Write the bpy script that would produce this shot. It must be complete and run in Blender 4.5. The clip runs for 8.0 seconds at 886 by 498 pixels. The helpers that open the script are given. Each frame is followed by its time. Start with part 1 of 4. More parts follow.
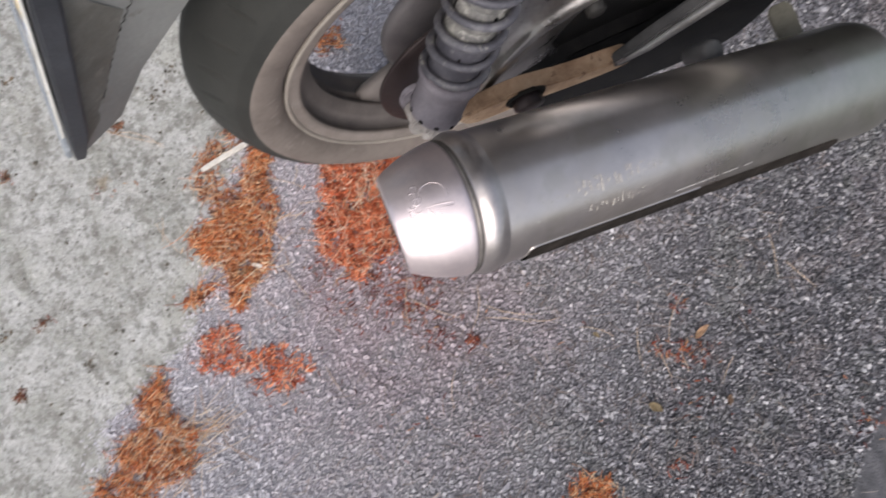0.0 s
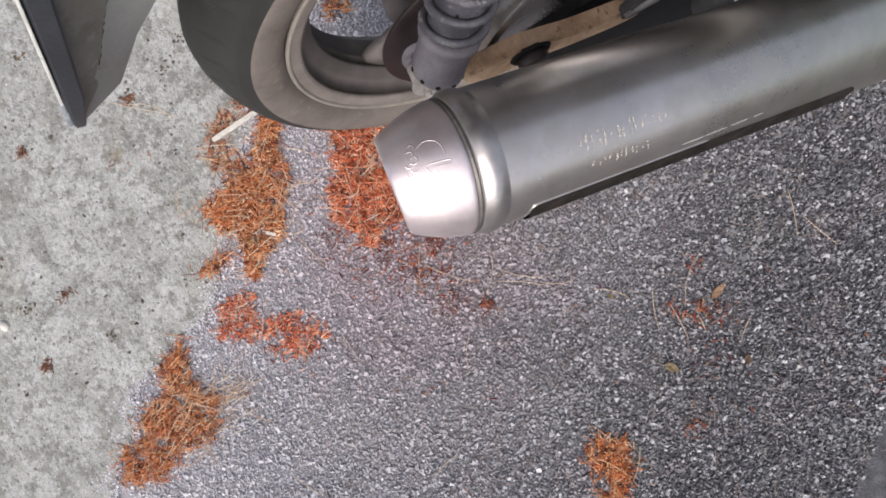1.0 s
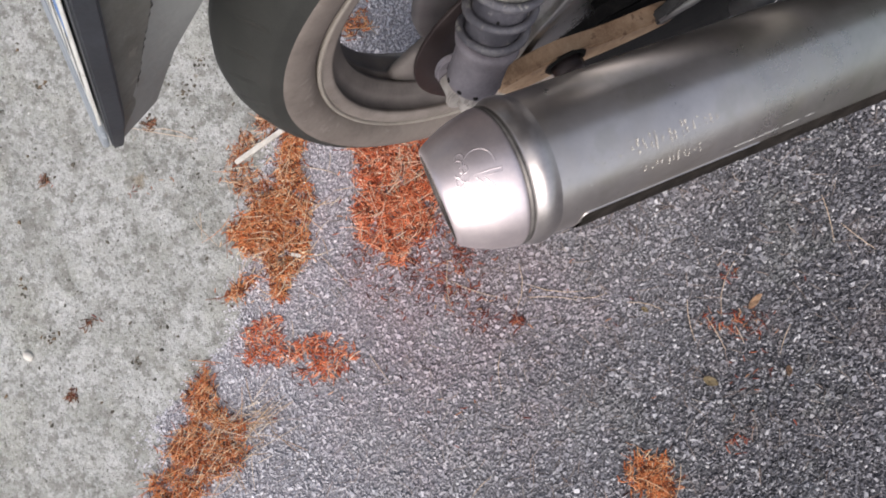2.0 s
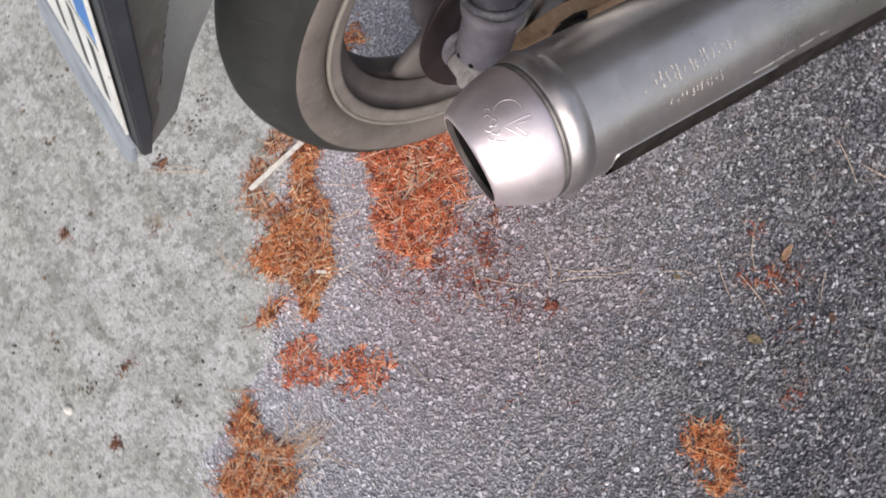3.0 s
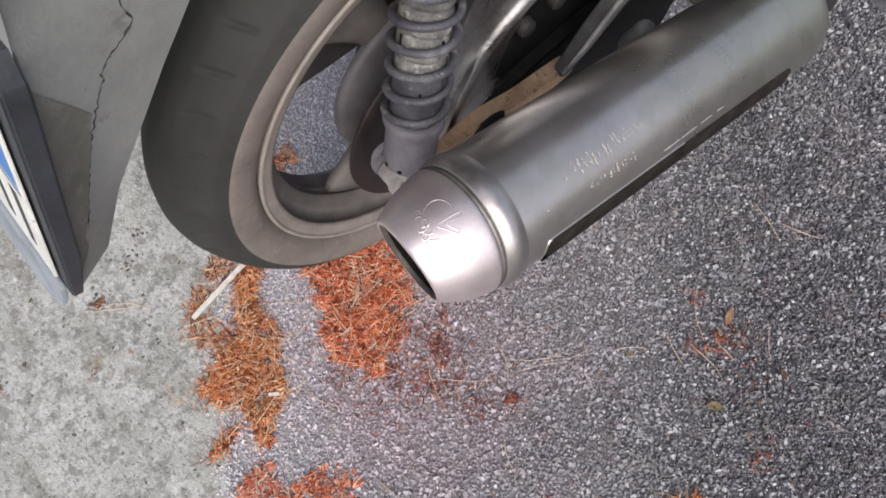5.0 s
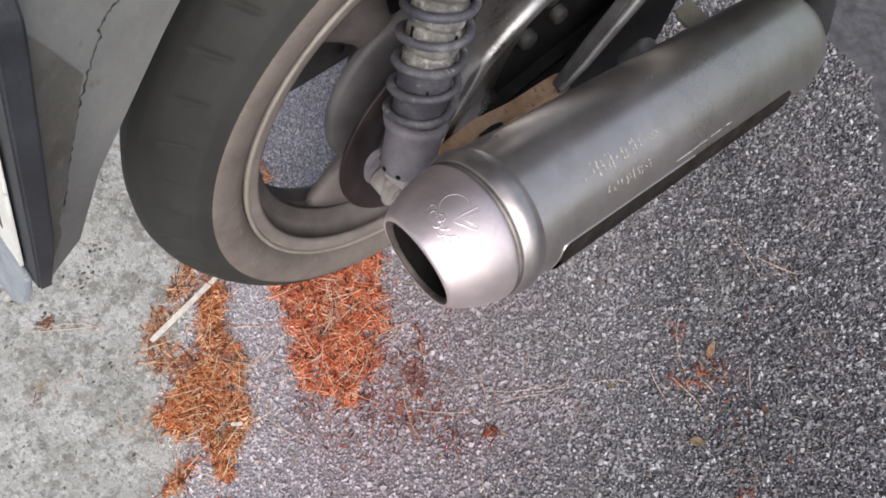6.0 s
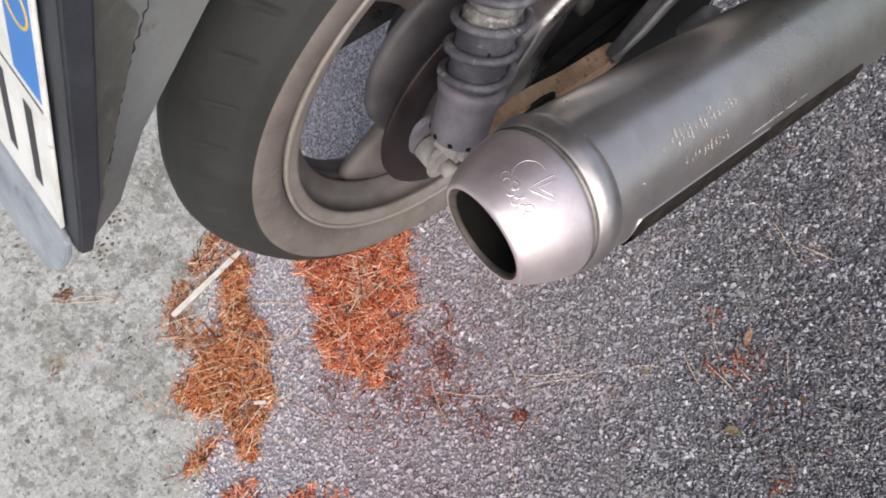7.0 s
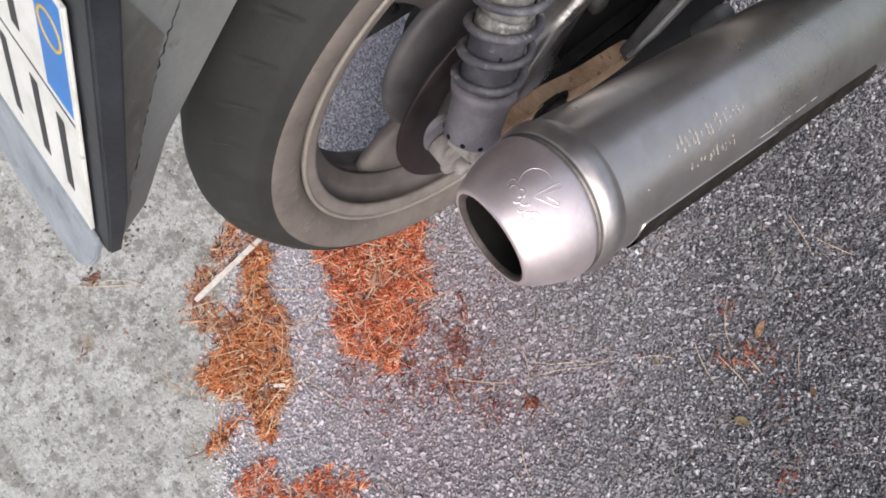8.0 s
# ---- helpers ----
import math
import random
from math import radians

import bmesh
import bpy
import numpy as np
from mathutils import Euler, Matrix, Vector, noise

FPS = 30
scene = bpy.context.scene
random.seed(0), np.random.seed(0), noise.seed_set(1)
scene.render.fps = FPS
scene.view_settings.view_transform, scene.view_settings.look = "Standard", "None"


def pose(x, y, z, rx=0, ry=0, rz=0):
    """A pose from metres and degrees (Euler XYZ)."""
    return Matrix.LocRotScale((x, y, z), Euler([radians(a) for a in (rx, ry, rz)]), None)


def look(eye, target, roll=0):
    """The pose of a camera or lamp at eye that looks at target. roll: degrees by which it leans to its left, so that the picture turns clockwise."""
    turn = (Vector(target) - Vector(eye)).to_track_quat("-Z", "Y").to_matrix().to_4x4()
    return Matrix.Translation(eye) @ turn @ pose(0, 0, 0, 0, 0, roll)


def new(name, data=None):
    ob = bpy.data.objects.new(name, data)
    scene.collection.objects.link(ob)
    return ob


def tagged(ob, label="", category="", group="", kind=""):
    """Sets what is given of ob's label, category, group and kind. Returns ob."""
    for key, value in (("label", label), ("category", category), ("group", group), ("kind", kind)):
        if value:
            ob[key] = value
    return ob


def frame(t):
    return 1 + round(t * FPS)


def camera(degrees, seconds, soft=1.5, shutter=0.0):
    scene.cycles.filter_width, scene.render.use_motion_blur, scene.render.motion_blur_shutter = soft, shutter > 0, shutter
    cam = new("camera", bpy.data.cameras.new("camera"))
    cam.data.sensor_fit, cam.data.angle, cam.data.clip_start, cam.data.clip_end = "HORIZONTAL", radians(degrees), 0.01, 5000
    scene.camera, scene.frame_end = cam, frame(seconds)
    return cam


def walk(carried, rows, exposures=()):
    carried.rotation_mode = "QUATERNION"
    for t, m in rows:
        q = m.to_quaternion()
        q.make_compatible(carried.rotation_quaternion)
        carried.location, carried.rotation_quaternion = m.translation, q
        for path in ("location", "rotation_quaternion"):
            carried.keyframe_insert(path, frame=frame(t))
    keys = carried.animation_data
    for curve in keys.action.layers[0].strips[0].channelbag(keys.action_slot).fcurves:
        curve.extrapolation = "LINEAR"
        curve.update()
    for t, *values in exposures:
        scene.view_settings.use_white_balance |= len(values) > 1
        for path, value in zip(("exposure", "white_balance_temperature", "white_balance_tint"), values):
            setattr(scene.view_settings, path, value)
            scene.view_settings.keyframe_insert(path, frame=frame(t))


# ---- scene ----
# World: x to the motorcycle's right, y to its front, z up; the origin lies on the ground under the rear axle.
cam = camera(66.4, 8.0, soft=1.7, shutter=0.5)
PATH = [
    (0, (0.2531, -0.1391, 1.0276), (0.1623, -0.1336, 0.0318), -19.15),
    (0.3, (0.2566, -0.1435, 1.0296), (0.1721, -0.1761, 0.0337), -43.05),
    (0.5, (0.2598, -0.1382, 1.0300), (0.1681, -0.1579, 0.0345), -34.88),
    (0.7, (0.2592, -0.1326, 1.0278), (0.1744, -0.1573, 0.0317), -39.34),
    (1, (0.2659, -0.1268, 1.0229), (0.2030, -0.1708, 0.0259), -58.66),
    (1.2, (0.2562, -0.1272, 1.0307), (0.1595, -0.1489, 0.0356), -36.02),
    (1.5, (0.2495, -0.1240, 1.0330), (0.1471, -0.1246, 0.0382), -25.35),
    (1.8, (0.2529, -0.1426, 1.0148), (0.1529, -0.1872, 0.0208), -48.65),
    (2, (0.2585, -0.1564, 1.0084), (0.1620, -0.1985, 0.0140), -48.88),
    (2.2, (0.2654, -0.1668, 1.0076), (0.1621, -0.2073, 0.0138), -46.34),
    (3.3, (0.2895, -0.2030, 1.0022), (0.1362, -0.2113, 0.0140), -40.82),
    (3.5, (0.2873, -0.2020, 1.0013), (0.1188, -0.1733, 0.0160), -30.11),
    (4, (0.2898, -0.1973, 1.0007), (0.0839, -0.0840, 0.0287), -11.80),
    (4.5, (0.2882, -0.1960, 1.0056), (0.0656, -0.0702, 0.0389), -11.47),
    (5, (0.2932, -0.1950, 1.0056), (0.0767, -0.0791, 0.0362), -12.59),
    (5.2, (0.2911, -0.1977, 1.0058), (0.0740, -0.0597, 0.0394), -8.49),
    (6.3, (0.2769, -0.2508, 0.9522), (0.0622, -0.0288, 0.0011), 6.53),
    (6.5, (0.2710, -0.2528, 0.9487), (0.0635, -0.0334, -0.0046), 6.98),
    (7, (0.2560, -0.2709, 0.9329), (0.0515, -0.0736, -0.0258), 5.46),
    (7.5, (0.2535, -0.2722, 0.9460), (0.0573, -0.1072, -0.0206), 2.63),
    (8, (0.2523, -0.2597, 0.9537), (0.0533, -0.1045, -0.0140), 0.30),
]
walk(cam, [(t, look(eye, target, roll)) for t, eye, target, roll in PATH], exposures=[(0.0, 0.0), (5.2, 0.0), (6.5, 0.08), (8.0, 0.10)])

# ---- light: an overcast day ----
world = bpy.data.worlds.new("overcast_sky")
scene.world = world
world.use_nodes = True
wn = world.node_tree.nodes
sky = wn.new("ShaderNodeTexSky")
sky.sky_type = "NISHITA"
sky.sun_disc = False
sky.sun_elevation, sky.sun_rotation = radians(55), radians(120)
sky.air_density, sky.dust_density = 1.0, 4.0
wn["Background"].inputs["Strength"].default_value = 0.19
pale = wn.new("ShaderNodeHueSaturation")  # thin cloud whitens the blue
pale.inputs["Saturation"].default_value = 0.62
world.node_tree.links.new(sky.outputs[0], pale.inputs["Color"])
world.node_tree.links.new(pale.outputs[0], wn["Background"].inputs[0])
sun_data = bpy.data.lights.new("sun", "SUN")
sun_data.energy, sun_data.angle, sun_data.color = 1.7, radians(60), (1.0, 0.915, 0.89)
sun = new("sun", sun_data)
sun.matrix_world = look((1.7, -0.8, 1.75), (0, 0, 0))


# ---- materials ----
def material(name, colours, scale=20.0, rough=(0.5, 0.7), metal=0.0, bumps=(), spec=0.5, island=None, spots=None, detail=6.0, roughness=0.6, contrast=(0.42, 0.95), dust=None, stain_tint=None):
    """Two noises, coarse and fine, mix the colours; bumps are (scale, height) pairs; island lists tones that vary by mesh island;
    spots is (scale, edge, colour, rough) for stains."""
    m = bpy.data.materials.new(name)
    m.use_nodes = True
    nt = m.node_tree
    n, link = nt.nodes, nt.links.new
    bsdf = n["Principled BSDF"]
    bsdf.inputs["Metallic"].default_value = metal
    bsdf.inputs["Specular IOR Level"].default_value = spec
    co = n.new("ShaderNodeTexCoord").outputs["Object"]

    def noise_at(s, detail=6.0, roughness=0.6):
        t = n.new("ShaderNodeTexNoise")
        t.inputs["Scale"].default_value, t.inputs["Detail"].default_value, t.inputs["Roughness"].default_value = s, detail, roughness
        link(co, t.inputs["Vector"])
        return t.outputs["Fac"]

    def spread(value, low, high, to_low=0.0, to_high=1.0):
        r = n.new("ShaderNodeMapRange")
        r.inputs[1].default_value, r.inputs[2].default_value, r.inputs[3].default_value, r.inputs[4].default_value = low, high, to_low, to_high
        link(value, r.inputs[0])
        return r.outputs[0]

    coarse, grain = noise_at(scale, detail, roughness), noise_at(scale * 9)
    both = n.new("ShaderNodeMath")
    both.operation = "MULTIPLY_ADD"
    both.inputs[1].default_value = 0.35
    link(grain, both.inputs[0]), link(coarse, both.inputs[2])
    ramp = n.new("ShaderNodeValToRGB")
    stops = ramp.color_ramp.elements
    while len(stops) < len(colours):
        stops.new(0.5)
    for k, c in enumerate(colours):
        stops[k].position = 0.1 + 0.8 * k / max(1, len(colours) - 1)
        stops[k].color = (*c, 1)
    link(spread(both.outputs[0], *contrast), ramp.inputs[0])
    out = ramp.outputs[0]
    if island:
        info = n.new("ShaderNodeNewGeometry").outputs["Random Per Island"]
        pick = n.new("ShaderNodeValToRGB")
        while len(pick.color_ramp.elements) < len(island):
            pick.color_ramp.elements.new(0.5)
        for k, c in enumerate(island):
            pick.color_ramp.elements[k].position = k / max(1, len(island) - 1)
            pick.color_ramp.elements[k].color = (*c, 1)
        link(info, pick.inputs[0])
        mix = n.new("ShaderNodeMix")
        mix.data_type, mix.blend_type = "RGBA", "MULTIPLY"
        mix.inputs[0].default_value = 1.0
        link(out, mix.inputs[6]), link(pick.outputs[0], mix.inputs[7])
        out = mix.outputs[2]
    rough_out = spread(both.outputs[0], 0.4, 0.95, rough[0], rough[1])
    for s, edge, colour, amount in spots or ():
        mask = spread(noise_at(s, 4.0, 0.65), edge, edge + 0.06, 0.0, amount)
        mix = n.new("ShaderNodeMix")
        mix.data_type = "RGBA"
        mix.inputs[7].default_value = (*colour, 1)
        link(mask, mix.inputs[0]), link(out, mix.inputs[6])
        out = mix.outputs[2]
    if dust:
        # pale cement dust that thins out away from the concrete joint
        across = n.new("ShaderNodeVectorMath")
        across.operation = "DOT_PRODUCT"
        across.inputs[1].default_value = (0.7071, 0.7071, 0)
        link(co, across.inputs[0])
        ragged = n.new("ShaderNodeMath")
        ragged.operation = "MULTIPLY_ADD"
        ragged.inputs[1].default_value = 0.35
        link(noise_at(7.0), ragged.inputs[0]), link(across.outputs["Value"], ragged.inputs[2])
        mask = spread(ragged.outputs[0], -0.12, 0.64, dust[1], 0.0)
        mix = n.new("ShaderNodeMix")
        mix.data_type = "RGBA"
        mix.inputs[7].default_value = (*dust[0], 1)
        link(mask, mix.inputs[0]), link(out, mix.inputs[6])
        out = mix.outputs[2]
    if stain_tint:
        # a ragged stain or tint round a place
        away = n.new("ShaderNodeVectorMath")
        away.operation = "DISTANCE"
        away.inputs[1].default_value = stain_tint[0]
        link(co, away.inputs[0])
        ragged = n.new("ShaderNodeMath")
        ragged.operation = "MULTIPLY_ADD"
        ragged.inputs[1].default_value = stain_tint[4]
        link(noise_at(5.6 / stain_tint[4]), ragged.inputs[0]), link(away.outputs["Value"], ragged.inputs[2])
        mask = spread(ragged.outputs[0], 0.55 * stain_tint[4], 0.55 * stain_tint[4] + stain_tint[1], stain_tint[3], 0.0)
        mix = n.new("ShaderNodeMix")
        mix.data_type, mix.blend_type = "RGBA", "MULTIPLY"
        mix.inputs[7].default_value = (*stain_tint[2], 1)
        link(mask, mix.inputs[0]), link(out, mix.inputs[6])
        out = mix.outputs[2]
    link(out, bsdf.inputs["Base Color"])
    link(rough_out, bsdf.inputs["Roughness"])
    normal = None
    for s, height in bumps:
        b = n.new("ShaderNodeBump")
        b.inputs["Strength"].default_value, b.inputs["Distance"].default_value = 1.0, height
        link(noise_at(s, 3.0), b.inputs["Height"])
        if normal:
            link(normal, b.inputs["Normal"])
        normal = b.outputs[0]
    if normal:
        link(normal, bsdf.inputs["Normal"])
    return m


CONCRETE = material("concrete", [(0.225, 0.225, 0.205), (0.375, 0.376, 0.352), (0.49, 0.491, 0.472), (0.575, 0.577, 0.562), (0.68, 0.682, 0.675)], 15, (0.8, 0.95), bumps=[(60, 0.003), (200, 0.003), (600, 0.0015)], spec=0.25, detail=12.0, roughness=0.78, contrast=(0.50, 0.88),
                    spots=[(4, 0.53, (0.41, 0.41, 0.35), 0.40), (11, 0.53, (0.31, 0.313, 0.275), 0.45), (30, 0.50, (0.29, 0.285, 0.25), 0.40), (19, 0.54, (0.25, 0.243, 0.218), 0.5), (38, 0.55, (0.21, 0.205, 0.182), 0.55), (62, 0.54, (0.19, 0.186, 0.165), 0.5), (55, 0.59, (0.66, 0.655, 0.63), 0.5), (80, 0.575, (0.20, 0.195, 0.175), 0.6), (160, 0.61, (0.11, 0.105, 0.09), 0.7), (120, 0.63, (0.68, 0.675, 0.655), 0.5), (26, 0.67, (0.24, 0.19, 0.13), 0.55)],
                    stain_tint=((-0.142, -0.585, 0.0), 0.016, (0.72, 0.60, 0.45), 0.8, 0.06))
GRIT = material("concrete_grit", [(0.75, 0.75, 0.75), (1, 1, 1)], 300, (0.7, 0.95), spec=0.2,
                island=[(0.10, 0.095, 0.08), (0.22, 0.215, 0.19), (0.34, 0.335, 0.30), (0.42, 0.415, 0.385), (0.50, 0.495, 0.47), (0.74, 0.73, 0.70)])
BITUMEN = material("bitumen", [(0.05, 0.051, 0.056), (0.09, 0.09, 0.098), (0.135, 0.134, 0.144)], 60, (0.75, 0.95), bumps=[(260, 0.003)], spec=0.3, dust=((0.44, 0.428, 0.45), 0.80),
                   stain_tint=((0.17, -0.2, 0.0), 0.2, (1.0, 0.78, 0.77), 0.8, 0.4))
STONE = material("aggregate", [(0.55, 0.55, 0.56), (0.85, 0.85, 0.86), (1, 1, 1)], 260, (0.32, 0.75), bumps=[(900, 0.0006)], spec=0.55, dust=((0.90, 0.875, 0.925), 0.60), stain_tint=((0.19, -0.22, 0.0), 0.32, (1.0, 0.85, 0.87), 0.85, 0.4),
                 island=[(0.042, 0.04, 0.045), (0.108, 0.106, 0.118), (0.16, 0.156, 0.172), (0.205, 0.2, 0.218), (0.255, 0.249, 0.27), (0.315, 0.308, 0.331), (0.44, 0.43, 0.45), (0.7, 0.69, 0.7)],
                 spots=[(9, 0.54, (0.27, 0.235, 0.24), 0.35), (6, 0.54, (0.21, 0.222, 0.20), 0.3), (13, 0.60, (0.17, 0.19, 0.22), 0.3), (28, 0.63, (0.05, 0.048, 0.05), 0.7), (16, 0.60, (0.12, 0.12, 0.12), 0.35)])
NEEDLE = material("dry_needles", [(0.7, 0.7, 0.7), (1, 1, 1)], 200, (0.42, 0.65), spec=0.45,
                  island=[(0.04, 0.013, 0.008), (0.29, 0.078, 0.029), (0.64, 0.19, 0.068), (0.78, 0.295, 0.112), (0.86, 0.46, 0.225), (0.94, 0.8, 0.58)])
NEEDLE_RED = material("red_needles", [(0.7, 0.7, 0.7), (1, 1, 1)], 200, (0.4, 0.62), spec=0.45,
                      island=[(0.06, 0.018, 0.011), (0.40, 0.085, 0.038), (0.74, 0.185, 0.080), (0.86, 0.265, 0.120), (0.91, 0.41, 0.23), (0.95, 0.77, 0.6)])
NEEDLE_LOOSE = material("loose_red_needles", [(0.7, 0.7, 0.7), (1, 1, 1)], 200, (0.5, 0.75), spec=0.35,
                        island=[(0.06, 0.018, 0.014), (0.2, 0.044, 0.028), (0.34, 0.076, 0.042), (0.46, 0.13, 0.062), (0.62, 0.38, 0.22)])
NEEDLE_BROWN = material("brown_needles", [(0.7, 0.7, 0.7), (1, 1, 1)], 200, (0.5, 0.75), spec=0.35, island=[(0.05, 0.03, 0.02), (0.15, 0.075, 0.045), (0.27, 0.13, 0.075), (0.42, 0.25, 0.15)])
NEEDLE_TAN = material("tan_needles", [(0.7, 0.7, 0.7), (1, 1, 1)], 200, (0.42, 0.65), spec=0.45,
                      island=[(0.04, 0.016, 0.01), (0.34, 0.1, 0.042), (0.58, 0.21, 0.09), (0.74, 0.38, 0.19), (0.9, 0.74, 0.54)])
NEEDLE_GREY = material("weathered_needle", [(0.75, 0.75, 0.75), (1, 1, 1)], 200, (0.6, 0.85), spec=0.3,
                       island=[(0.10, 0.07, 0.055), (0.24, 0.18, 0.15), (0.34, 0.29, 0.26), (0.42, 0.30, 0.24), (0.55, 0.50, 0.46)])
NEEDLE_STRAW = material("straw_needle", [(0.75, 0.75, 0.75), (1, 1, 1)], 200, (0.45, 0.7), spec=0.4, island=[(0.5, 0.3, 0.17), (0.66, 0.46, 0.3), (0.78, 0.62, 0.47), (0.86, 0.76, 0.62)])
CRUMB = material("bark_crumb", [(0.7, 0.7, 0.7), (1, 1, 1)], 300, (0.7, 0.95), spec=0.2, island=[(0.07, 0.063, 0.053), (0.13, 0.117, 0.095), (0.17, 0.145, 0.115), (0.24, 0.165, 0.10)])
RUBBER_TREAD = material("tread_rubber", [(0.019, 0.020, 0.018), (0.028, 0.029, 0.026), (0.037, 0.037, 0.034)], 25, (0.6, 0.8), bumps=[(500, 0.0003)], spec=0.4)
GROOVE_DUST = material("groove_dust", [(0.037, 0.037, 0.034), (0.052, 0.050, 0.046)], 40, (0.8, 0.95), spec=0.2)
RUBBER_WALL = material("dusty_sidewall", [(0.132, 0.113, 0.100), (0.170, 0.146, 0.130), (0.204, 0.176, 0.156)], 22, (0.75, 0.9), bumps=[(400, 0.0003)], spots=[(45, 0.62, (0.27, 0.24, 0.215), 0.4)], spec=0.3)
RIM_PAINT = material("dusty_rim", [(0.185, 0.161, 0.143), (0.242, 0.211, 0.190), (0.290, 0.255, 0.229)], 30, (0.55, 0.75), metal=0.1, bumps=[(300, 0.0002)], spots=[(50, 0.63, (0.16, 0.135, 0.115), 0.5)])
# These two are darker than the rim: shade inside the wheel is painted in.
SPOKE_PAINT = material("shaded_hub_paint", [(0.045, 0.041, 0.039), (0.07, 0.064, 0.06), (0.10, 0.091, 0.085)], 30, (0.5, 0.75), metal=0.1, bumps=[(300, 0.0002)])
BARREL_PAINT = material("shaded_barrel_brown", [(0.089, 0.078, 0.074), (0.128, 0.113, 0.106), (0.162, 0.143, 0.134)], 30, (0.5, 0.7), metal=0.1, bumps=[(300, 0.0002)])
HUB_PAINT = material("grey_hub_dust", [(0.075, 0.070, 0.074), (0.105, 0.098, 0.103), (0.13, 0.122, 0.126)], 30, (0.5, 0.7), metal=0.1, bumps=[(300, 0.0002)])
RIM_EDGE = material("bare_rim_edge", [(0.270, 0.243, 0.211), (0.360, 0.329, 0.288)], 40, (0.5, 0.65), metal=0.2)
# The ragged tint turns the silencer darker and more olive towards its front.
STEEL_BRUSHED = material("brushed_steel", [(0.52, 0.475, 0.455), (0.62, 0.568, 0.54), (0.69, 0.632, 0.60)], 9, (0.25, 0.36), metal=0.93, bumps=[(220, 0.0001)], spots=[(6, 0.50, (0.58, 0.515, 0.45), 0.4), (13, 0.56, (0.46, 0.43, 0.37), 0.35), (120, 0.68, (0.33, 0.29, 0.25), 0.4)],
                         stain_tint=((0.195, 0.27, 0.40), 0.2, (0.68, 0.75, 0.66), 0.85, 0.4))
GROOVE_STEEL = material("dull_groove_steel", [(0.14, 0.128, 0.12), (0.20, 0.184, 0.174), (0.27, 0.25, 0.236)], 40, (0.4, 0.55), metal=0.8, bumps=[(300, 0.0002)])
BAND_STEEL = material("worn_band_steel", [(0.45, 0.415, 0.405), (0.55, 0.505, 0.49), (0.62, 0.57, 0.545)], 25, (0.29, 0.40), metal=0.92, bumps=[(300, 0.0001)])
STEEL_CAP = material("satin_steel", [(0.72, 0.63, 0.645), (0.81, 0.71, 0.715), (0.87, 0.77, 0.76)], 25, (0.39, 0.49), metal=0.9, bumps=[(300, 0.0001)])
GUARD_DARK = material("dark_guard", [(0.013, 0.011, 0.010), (0.022, 0.019, 0.017), (0.034, 0.029, 0.026)], 60, (0.85, 0.95), bumps=[(250, 0.0005)], spec=0.05)
DARK_METAL = material("dark_metal", [(0.02, 0.02, 0.02), (0.035, 0.034, 0.033), (0.06, 0.056, 0.05)], 40, (0.5, 0.8), metal=0.3, bumps=[(300, 0.0004)])
LIP_SOOT = material("sooty_lip", [(0.05, 0.042, 0.038), (0.09, 0.077, 0.07), (0.16, 0.14, 0.128)], 60, (0.5, 0.7), metal=0.5, bumps=[(300, 0.0002)])
# Soot in the outlet; elsewhere painted shade inside holes and slots.
SOOT_AND_HOLES = material("soot_and_holes", [(0.006, 0.006, 0.006), (0.012, 0.011, 0.01)], 60, (0.8, 0.95), bumps=[(300, 0.0004)], spec=0.2)
ALLOY = material("dull_alloy", [(0.23, 0.23, 0.23), (0.33, 0.327, 0.324), (0.44, 0.435, 0.43)], 28, (0.24, 0.34), metal=0.96, bumps=[(250, 0.0002)], spots=[(35, 0.63, (0.10, 0.088, 0.076), 0.6)])
# Same bar, two tones: shaded side painted dark, lit upper edge brighter.
BAR_SHADED_SIDE = material("shaded_bar_side", [(0.04, 0.04, 0.042), (0.065, 0.065, 0.067), (0.095, 0.095, 0.096)], 40, (0.5, 0.7), metal=0.3, bumps=[(250, 0.0004)])
BAR_ALLOY = material("bare_alloy", [(0.27, 0.268, 0.265), (0.35, 0.347, 0.343), (0.43, 0.426, 0.42)], 40, (0.36, 0.5), metal=0.85, bumps=[(250, 0.0004)], spots=[(80, 0.64, (0.17, 0.155, 0.14), 0.5)])
RUST_ARM = material("tan_rusted_steel", [(0.205, 0.124, 0.073), (0.345, 0.232, 0.148), (0.44, 0.32, 0.22)], 45, (0.6, 0.85), bumps=[(250, 0.0005)], spots=[(60, 0.62, (0.10, 0.05, 0.03), 0.7)])
SPRING_STEEL = material("dusty_spring", [(0.05, 0.050, 0.062), (0.095, 0.094, 0.110), (0.20, 0.197, 0.205)], 45, (0.5, 0.75), metal=0.3, bumps=[(400, 0.0004)], spots=[(70, 0.60, (0.34, 0.33, 0.30), 0.6)])
SHOCK_DUST = material("dusty_damper", [(0.05, 0.05, 0.052), (0.16, 0.157, 0.15), (0.34, 0.33, 0.30)], 50, (0.6, 0.85), metal=0.2, bumps=[(300, 0.0006)], spots=[(60, 0.57, (0.44, 0.43, 0.40), 0.7), (90, 0.62, (0.03, 0.03, 0.03), 0.8)])
SHOCK_CUP = material("dusty_shock_cup", [(0.135, 0.124, 0.145), (0.195, 0.181, 0.205), (0.26, 0.242, 0.265)], 40, (0.55, 0.75), metal=0.2, bumps=[(300, 0.0003)], spots=[(50, 0.62, (0.10, 0.095, 0.095), 0.5)])
